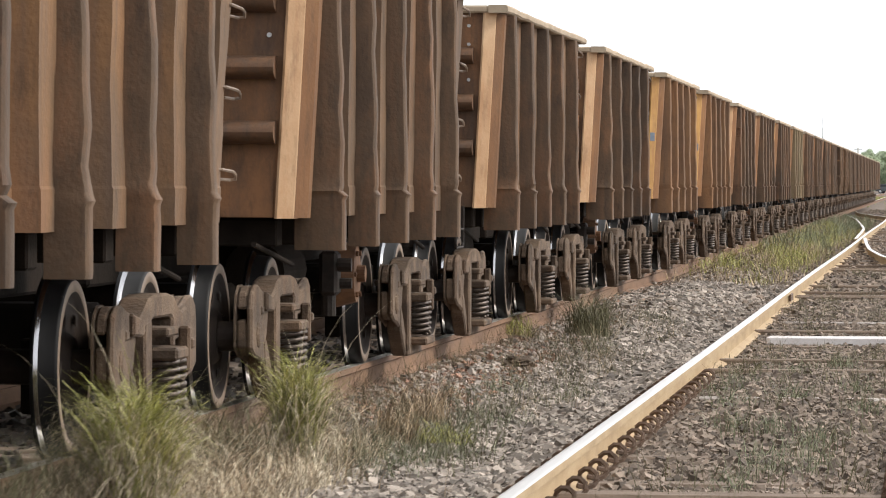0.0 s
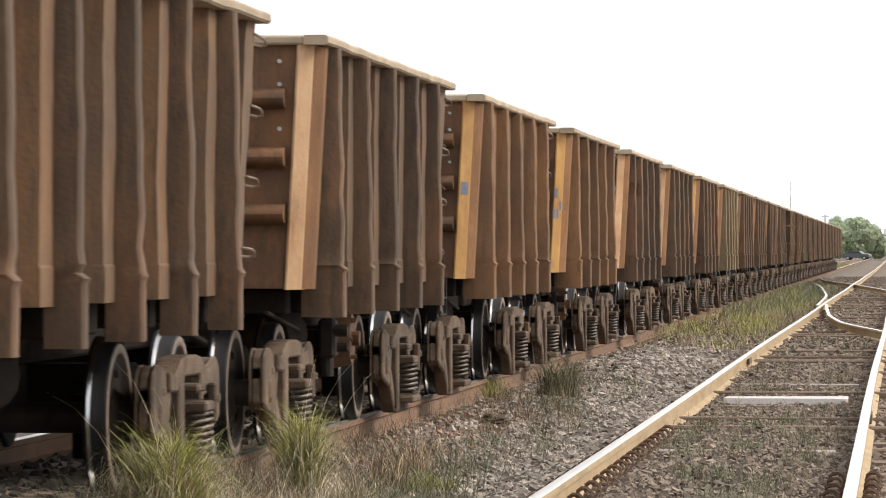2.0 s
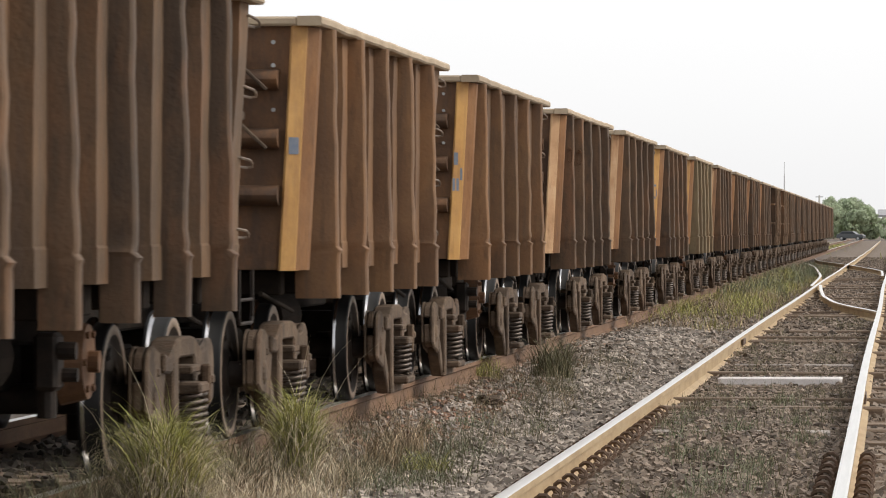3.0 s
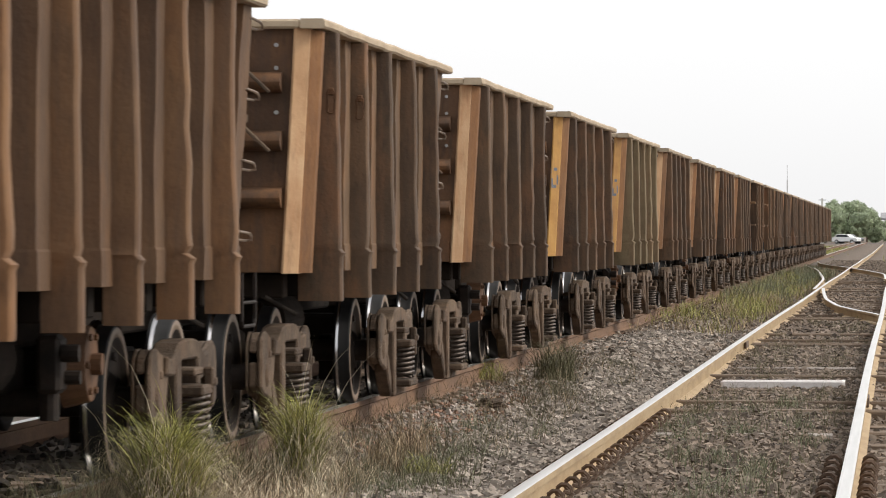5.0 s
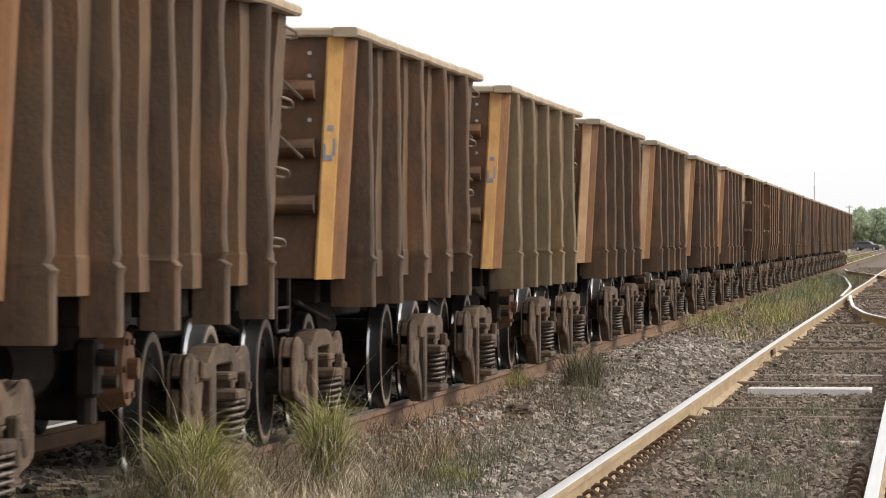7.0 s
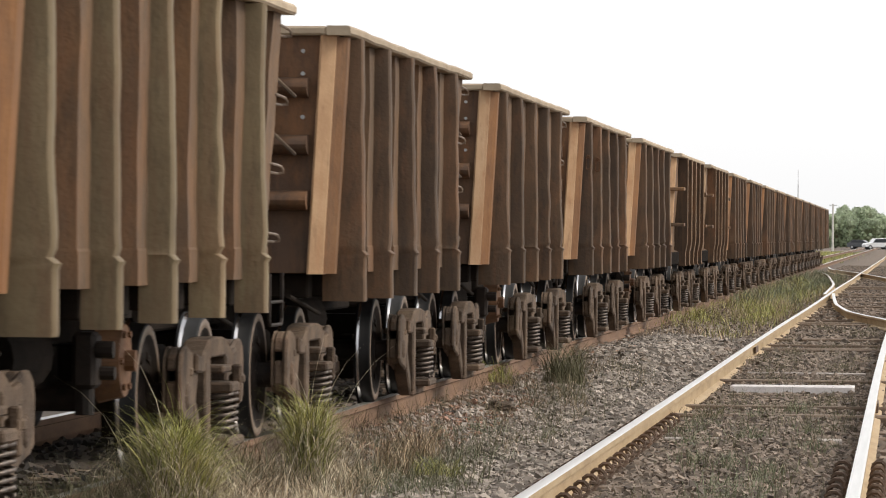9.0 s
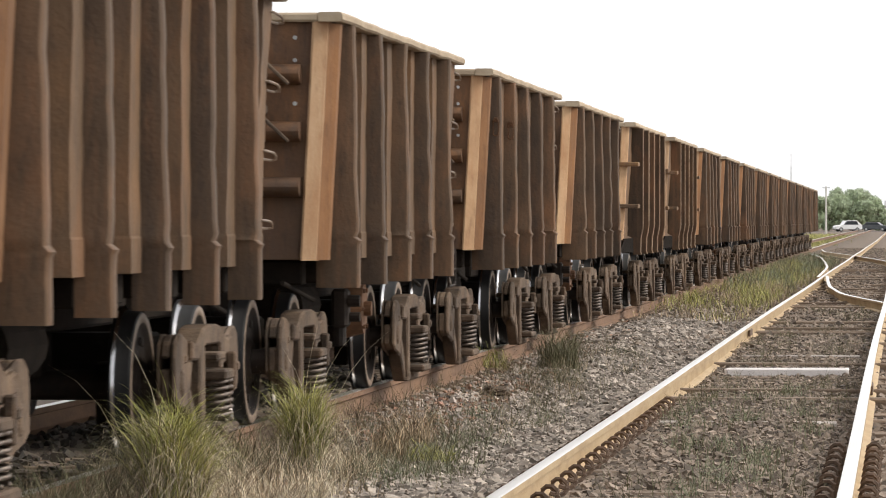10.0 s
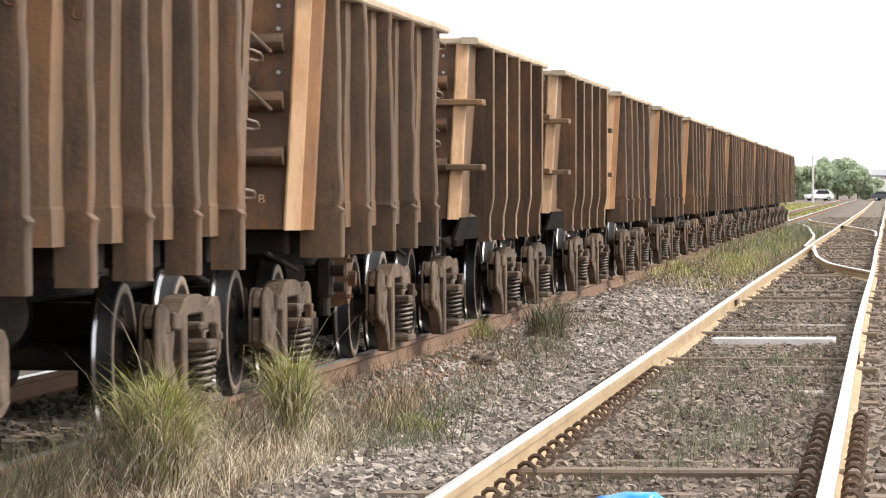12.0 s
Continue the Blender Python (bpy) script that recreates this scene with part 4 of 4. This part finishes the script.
# ---------------------------------------------------------------- plants
def blades(roots, length, spread, width, seed, droop=0.6, seg=4):
    """Bent tapering blades from root points: arrays of vertices and quads."""
    rn = np.random.default_rng(seed)
    n = len(roots)
    L = length * rn.uniform(0.45, 1.15, n)
    az = rn.uniform(0, 6.283, n)
    tilt = np.abs(rn.normal(0, spread, n))
    w = width * rn.uniform(0.6, 1.3, n)
    side = np.stack([-np.sin(az), np.cos(az), np.zeros(n)], -1)
    # turn part of the blades to show their width
    tw = rn.uniform(0, 3.14, n)
    side = np.stack([np.cos(tw), np.sin(tw), np.zeros(n)], -1)
    P = np.array(roots, float)
    V = []
    ang = tilt.copy()
    for k in range(seg + 1):
        f = (1 - k / seg) * 0.9 + 0.1 if k < seg else 0.06
        V.append(P - side * (w * f / 2)[:, None])
        V.append(P + side * (w * f / 2)[:, None])
        step = (L / seg)
        P = P + np.stack([np.sin(ang) * np.cos(az), np.sin(ang) * np.sin(az), np.cos(ang)], -1) * step[:, None]
        ang = ang + droop * rn.uniform(0.3, 1.2, n) / seg * (k + 1) * 0.7
    V = np.stack(V, 1)
    q = np.array([[2 * k, 2 * k + 1, 2 * k + 3, 2 * k + 2] for k in range(seg)])
    F = q[None] + (2 * (seg + 1)) * np.arange(n)[:, None, None]
    return V.reshape(-1, 3), F.reshape(-1, 4)


def grass_tuft(x, y, r, height, n, mat, seed, label, dry=0.3, stalks=0):
    """Dense clump: arching blades, a skirt of dry ones hanging low, a few tall seed stalks."""
    t = tagged(new("grass_tuft", None), label, "grass", "grass tufts by the track")
    t.location = (x, y, float(ground_z(np.array(x), np.array(y))))
    rn = np.random.default_rng(seed)
    lift = height * 0.42 if stalks else 0.0
    kinds = [("green_grass", mat, n, height * (0.58 if stalks else 1), 0.15, 1.15, 0.0078, lift),
             ("dry_grass", M_STRAW if stalks else M_DRY, int(n * dry), height * 0.55, 0.22, 1.9, 0.0056, lift)]
    if stalks:
        kinds += [("seed_stalk", M_STRAW, stalks, height * 1.15, 0.14, 0.5, 0.0055, 0.0),
                  ("stem", M_WEED, n // 4, height * 0.6, 0.09, 0.35, 0.006, 0.0), ("dead_leaf", M_BROWN, n // 6, height * 0.5, 0.25, 1.4, 0.006, lift * 0.5)]
    for i, (nm, m, k, h, sp, dr, wd, up) in enumerate(kinds):
        a, q = rn.uniform(0, 6.283, k), r * np.sqrt(rn.random(k))
        roots = np.stack([q * np.cos(a), q * np.sin(a) * 1.3, -0.02 + up * rn.random(k) * (1 - 0.4 * q / r)], -1)
        V, F = blades(roots, h, sp, wd, seed + 5 + i, dr, 6)
        ob = new(nm, raw_mesh(nm, V, F, m))
        ob.parent = t
    return t


grass_tuft(-3.31, 19.9, 0.150, 0.84, 2000, M_GREEN, 1, "bushy green grass tuft with drooping dry tips", 1.0, 14)
grass_tuft(-3.30, 24.3, 0.105, 0.76, 1100, M_GREEN, 2, "upright green grass tuft beside the loaded track", 0.7, 7)
grass_tuft(-3.74, 40.0, 0.20, 0.34, 220, M_GREEN, 3, "sparse dry yellow weed tuft", 1.0)
grass_tuft(-3.20, 41.5, 0.20, 0.58, 420, M_WEED, 4, "dark wiry weed clump on the gravel", 0.1)
grass_tuft(-2.86, 26.5, 0.20, 0.20, 240, M_GREEN, 5, "low green weed on the stones", 0.3)
grass_tuft(-3.18, 28.5, 0.16, 0.36, 220, M_DRY, 6, "thin dry grass clump on the stones", 0.3)
grass_tuft(-3.05, 26.2, 0.12, 0.38, 200, M_DRY, 7, "thin dry grass clump on the stones", 0.5, 3)


def scatter_grass(name, label, spot, n, height, width, mat, seed, spread=0.4, droop=0.9):
    rn = np.random.default_rng(seed)
    xy = spot(rn, n)
    roots = np.stack([xy[:, 0], xy[:, 1], ground_z(xy[:, 0], xy[:, 1]) - 0.01], -1)
    V, F = blades(roots, height, spread, width, seed, droop)
    tagged(new(name, raw_mesh(name, V, F, mat)), label, "grass", kind="stuff")


def clumps(x0, x1, y0, y1, k, rx, ry, power=1.3):
    def spot(rn, n):
        cx = rn.uniform(x0, x1, k)
        cy = y0 + (y1 - y0) * rn.random(k) ** power
        i = rn.integers(0, k, n)
        return np.stack([cx[i] + rn.normal(0, rx, n), cy[i] + rn.normal(0, ry, n)], -1)
    return spot


scatter_grass("dry_verge_grass", "matted dry straw grass beside the loaded track", clumps(-3.75, -3.10, 15, 25.5, 70, 0.09, 0.30), 4200, 0.27, 0.006, M_DRY, 21, 0.75, 1.6)
scatter_grass("tall_dry_grass", "tall brown dry grass hiding the rail foot", clumps(-3.70, -3.38, 16.0, 23.0, 44, 0.07, 0.3, 1.0), 2200, 0.36, 0.0058, M_BROWN, 31, 0.5, 1.2)
scatter_grass("dead_stems", "dark dead stems beside the loaded track", clumps(-3.72, -3.3, 16.0, 24, 44, 0.09, 0.3, 1.0), 1000, 0.44, 0.0045, M_WEED, 32, 0.45, 0.9)
scatter_grass("dark_rail_weeds", "dark dead weeds against the loaded rail", clumps(-3.71, -3.50, 16.5, 22.5, 30, 0.05, 0.25, 1.0), 1700, 0.40, 0.0055, M_WEED, 39, 0.4, 0.8)
scatter_grass("brown_underbrush", "brown dead brush under the tufts", clumps(-3.65, -3.0, 17, 27, 60, 0.08, 0.25, 1.0), 3800, 0.20, 0.006, M_BROWN, 35, 0.8, 1.4)
scatter_grass("bright_straw", "bright bleached stems over the dry verge", clumps(-3.6, -3.05, 15, 26, 50, 0.12, 0.4, 1.0), 900, 0.38, 0.0058, M_STRAW, 33, 0.7, 1.7)
scatter_grass("low_straw", "short bleached straw at the foot of the tufts", clumps(-3.25, -3.0, 18.8, 25.5, 26, 0.07, 0.3, 1.0), 1300, 0.24, 0.006, M_STRAW, 34, 0.8, 1.6)
scatter_grass("verge_weeds", "thin brown and dark weeds on the gravel", clumps(-3.7, -2.5, 23, 46, 80, 0.08, 0.4), 3000, 0.28, 0.0040, M_WEED, 22, 0.5, 0.8)
scatter_grass("green_verge_weeds", "low grey-green weeds among the stones", clumps(-3.3, -2.55, 24, 34, 22, 0.09, 0.5), 2200, 0.14, 0.0055, M_HERB, 36, 0.6, 0.9)
scatter_grass("brown_verge_weeds", "dead brown weeds along the loaded rail", clumps(-3.75, -2.9, 26, 48, 60, 0.09, 0.5), 1900, 0.24, 0.0040, M_BROWN, 37, 0.6, 0.9)
scatter_grass("pale_straw", "pale straw stems on the gravel", clumps(-3.7, -2.5, 18, 46, 70, 0.12, 0.4), 1500, 0.24, 0.004, M_DRY, 23, 0.6, 1.2)
scatter_grass("between_rail_weeds", "small weeds between the rails", clumps(-1.7, -0.3, 19, 75, 90, 0.10, 0.4), 3600, 0.16, 0.006, M_WEED, 24, 0.5, 0.7)
scatter_grass("rail_side_herbs", "sparse grey-green herbs between the rails", clumps(-1.6, -0.5, 22, 40, 16, 0.07, 0.35), 1500, 0.15, 0.006, M_HERB, 38, 0.5, 0.8)
scatter_grass("far_verge_grass", "yellow-green grass bank between the tracks", clumps(-3.9, -2.3, 66, 150, 90, 0.18, 2.0, 1.0), 6500, 0.28, 0.012, M_GREEN, 25, 0.4, 0.9)
scatter_grass("far_dry_grass", "dry grass between the tracks further on", clumps(-3.9, -2.2, 62, 170, 90, 0.18, 2.0, 1.0), 4000, 0.28, 0.012, M_DRY, 26, 0.4, 0.9)
# Lighter herb colour here paints in the pallor of dusty haze.
scatter_grass("far_weeds", "weeds near the switch, paled to grey-green for haze", clumps(-3.9, -2.4, 95, 175, 50, 0.2, 2.5, 1.0), 3500, 0.42, 0.016, M_HERB, 27, 0.4, 0.8)

scatter_grass("field_grass", "pale green grass beyond the train", clumps(-16, -5.6, 165, 470, 160, 0.8, 6, 1.0), 16000, 0.42, 0.05, M_GREEN, 28, 0.5, 0.8)
scatter_grass("right_field_grass", "pale green grass beside the empty track", clumps(0.6, 9, 120, 470, 120, 0.5, 6, 1.0), 9000, 0.36, 0.05, M_GREEN, 29, 0.5, 0.8)

# blue plastic scrap between the rails
def build_scrap():
    bm = bmesh.new()
    bmesh.ops.create_icosphere(bm, subdivisions=3, radius=1)
    for v in bm.verts:
        k = 1 + 0.35 * noise.noise(v.co * 1.8) + 0.15 * noise.noise(v.co * 5)
        v.co = Vector((v.co.x * 0.155 * k, v.co.y * 0.13 * k, max(v.co.z, -0.4) * 0.045 * k))
    ob = new("plastic_scrap", mesh_of("plastic_scrap", bm, M_BAG, smooth=True))
    ob.location = (-1.10, 19.3, 0.105)
    tagged(ob, "crumpled bright blue plastic scrap lying on the ballast", "litter")


build_scrap()


def build_clod():
    """A crumbling lump of dark earth and roots."""
    bm = bmesh.new()
    bmesh.ops.create_icosphere(bm, subdivisions=4, radius=1)
    for v in bm.verts:
        k = 1 + 0.45 * noise.noise(v.co * 1.7) + 0.22 * noise.noise(v.co * 5.5) + 0.10 * noise.noise(v.co * 13)
        v.co = Vector((v.co.x * 0.145 * k, v.co.y * 0.20 * k, max(v.co.z, -0.3) * 0.075 * k))
    ob = new("earth_clod", mesh_of("earth_clod", bm, M_CLOD))
    ob.location = (-3.28, 35.6, float(ground_z(np.array(-3.28), np.array(35.6))) + 0.01)
    tagged(ob, "dark crumbling clod of earth lying on the gravel", "earth")


build_clod()


# ---------------------------------------------------------------- distance
def far_tree(x, y, h, w, seed):
    t = tagged(new("tree", None), "distant bushy green tree behind the level crossing", "tree", "distant trees")
    t.location = (x, y, -0.16)
    rn = random.Random(seed)
    bm = bmesh.new()
    tube(bm, (0, 0, -0.1), (0.1, 0, h * 0.55), 0.16, 8, 0.07)
    for k in range(5):
        a = k * 1.3 + seed
        tube(bm, (0, 0, h * (0.25 + 0.05 * k)), (math.cos(a) * w * 0.35, math.sin(a) * w * 0.35, h * (0.55 + 0.06 * k)), 0.06, 6, 0.02)
    part("trunk", bm, M_TRUNK, t)
    r = np.random.default_rng(seed)
    n = 3600
    lob = r.normal(0, 1, (14, 3)) * np.array([w * 0.28, w * 0.28, h * 0.22]) + np.array([0, 0, h * 0.5])
    lob[:, 2] = np.clip(lob[:, 2], h * 0.15, h * 0.8)
    lob[:, :2] = np.clip(lob[:, :2], -w * 0.42, w * 0.42)
    i = r.integers(0, 14, n)
    d = r.normal(0, 1, (n, 3))
    d /= np.linalg.norm(d, axis=1)[:, None]
    c = lob[i] + d * r.uniform(0.6, 1.0, (n, 1)) * np.array([w * 0.2, w * 0.2, h * 0.15])
    c[:, 2] = np.clip(c[:, 2], 0.15, h * 1.0)
    s = r.uniform(0.18, 0.42, n)
    u = r.normal(0, 1, (n, 3))
    u /= np.linalg.norm(u, axis=1)[:, None]
    v = np.cross(u, d)
    v /= np.linalg.norm(v, axis=1)[:, None] + 1e-6
    V = np.stack([c - u * s[:, None], c + v * s[:, None] * 0.6, c + u * s[:, None], c - v * s[:, None] * 0.6], 1)
    F = np.arange(4 * n).reshape(n, 4)
    ob = new("crown", raw_mesh("crown", V.reshape(-1, 3), F, M_LEAF))
    ob.parent = t


rt = random.Random(8)
for k in range(44):
    x = -62 + k * 1.35 + rt.uniform(-0.5, 0.5)
    far_tree(x, 760 + rt.uniform(-25, 60), rt.uniform(5.4, 7.0) + (1.2 if -10 < x < -5 else 0), rt.uniform(4.6, 6.4), k)


def far_building():
    b = tagged(new("warehouse", None), "long white warehouse with grey roof in the haze", "building")
    b.location = (10.0, 840, -0.16)
    bm = bmesh.new()
    box(bm, -12, 30, 0, 0.3, 0, 4.2)
    box(bm, -12, 30, 19.7, 20, 0, 4.2)
    box(bm, -12, -11.7, 0.3, 19.7, 0, 4.2)
    box(bm, 29.7, 30, 0.3, 19.7, 0, 4.2)
    part("wall", bm, M_WALLW, b)
    bm = bmesh.new()
    loft(bm, [[(x, -0.6, 4.2), (x, 20.6, 4.2), (x, 20.6, 4.5), (x, 10, 5.6), (x, -0.6, 4.5)] for x in (-12.8, 30.8)])
    flip_fix(bm)
    part("roof", bm, M_ROOF, b)
    for k in range(6):
        bm = bmesh.new()
        box(bm, -9 + 6 * k, -6.5 + 6 * k, -0.05, 0.1, 1.6, 2.9)
        part("window", bm, M_GLASS, b)


far_building()


def level_crossing():
    bm = bmesh.new()
    box(bm, -70, 70, 672, 690, -0.35, -0.13)
    tagged(new("crossing_road", mesh_of("crossing_road", bm, M_ASPH)), "grey asphalt road over the level crossing", "road", kind="structure")


level_crossing()


def pole(name, x, y, h, r, label, arms=False):
    p = tagged(new(name, None), label, "pole")
    p.location = (x, y, -0.16)
    bm = bmesh.new()
    tube(bm, (0, 0, -0.1), (0, 0, h), r, 10, r * 0.7)
    part("shaft", bm, M_CONC if arms else M_METAL, p)
    bm = bmesh.new()
    if arms:
        box(bm, -0.5, 0.5, -0.05, 0.05, h - 0.25, h - 0.15)
    else:
        tube(bm, (0, 0, h), (0, 0, h + 2.0), r * 0.4, 6)
    part("crossarm" if arms else "aerial", bm, M_METAL, p)


pole("utility_pole", -9.55, 580, 6.2, 0.16, "pale concrete utility pole beside the crossing", True)
pole("mast", -15.6, 640, 9.5, 0.10, "thin grey radio mast far behind the train")


def car(paint, label, tall=0.0):
    c = tagged(new("car", None), label, "car", "cars at the level crossing")
    bm = bmesh.new()
    side = [(-2.1, 0.35), (-2.15, 0.75), (-1.9, 0.92), (-1.0, 0.98 + tall * 0.1), (-0.45, 1.42 + tall), (1.25, 1.44 + tall), (1.75 + tall, 1.02), (2.1, 0.95), (2.15, 0.45), (2.05, 0.32)]
    loft(bm, [[(a, w, b) for a, b in side] for w in (-0.82, 0.82)])
    flip_fix(bm)
    bmesh.ops.bevel(bm, geom=bm.edges[:], offset=0.05, segments=1, affect="EDGES")
    part("body", bm, paint, c)
    for s in (-1, 1):
        bm = bmesh.new()
        loft(bm, [[(-0.85, s * w, 1.02 + tall * 0.1), (-0.42, s * w, 1.36 + tall), (1.2, s * w, 1.37 + tall), (1.5, s * w, 1.02 + tall * 0.1)] for w in (0.80, 0.83)])
        flip_fix(bm)
        part("side_window", bm, M_GLASS, c)
        for a in (-1.3, 1.3):
            bm = bmesh.new()
            tube(bm, (a, s * 0.66, 0.32), (a, s * 0.85, 0.32), 0.32, 20)
            wheel = part("wheel", bm, M_TYRE, c)
            bm = bmesh.new()
            tube(bm, (a, s * 0.845, 0.32), (a, s * 0.87, 0.32), 0.19, 14)
            part("rim", bm, M_METAL, wheel)
    return c


car_white = car(M_WHITECAR, "white hatchback driving over the level crossing")
car_dark = car(M_DARKCAR, "dark grey saloon car waiting by the crossing")
car_jeep = car(M_WHITECAR, "white boxy estate car driving over the crossing", 0.25)


# ---------------------------------------------------------------- what moves
def motions():
    for n, w in wagons:
        walk(w, [(t, wagon_pose(n, s)) for t, s in TRAIN])
    # wheels roll without slipping
    ts = [k / 30 for k in range(361)]
    at = np.interp(ts, [t for t, s in TRAIN], [s for t, s in TRAIN])
    for n, w in wagons:
        if n < -6:
            continue
        for b in w.children:
            if not b.name.startswith("bogie"):
                continue
            for ws in b.children:
                if ws.name.startswith("wheelset"):
                    p = ws.location.copy()
                    walk(ws, [(t, pose(p.x, p.y, p.z, math.degrees((s - at[0]) / 0.37), 0, 0)) for t, s in zip(ts, at)])
    # cars pass over the crossing
    def cross(y, turn, *stops):
        return [(t, pose(x, y, -0.13, 0, 0, turn)) for t, x in stops]
    walk(car_white, cross(677, 155, (0, -19.0), (4.3, -9.3), (5.5, -6.1), (6.5, -3.6), (12, 11.0)))
    walk(car_dark, cross(684, 165, (0, -6.3), (4.5, -6.5), (6, -8.5), (8.3, -8.1), (10, -3.6), (12, 0.0)))
    walk(car_jeep, cross(674, 20, (0, 9.0), (8.5, -2.3), (9.5, -6.4), (10.5, -8.8), (12, -10.2)))


motions()
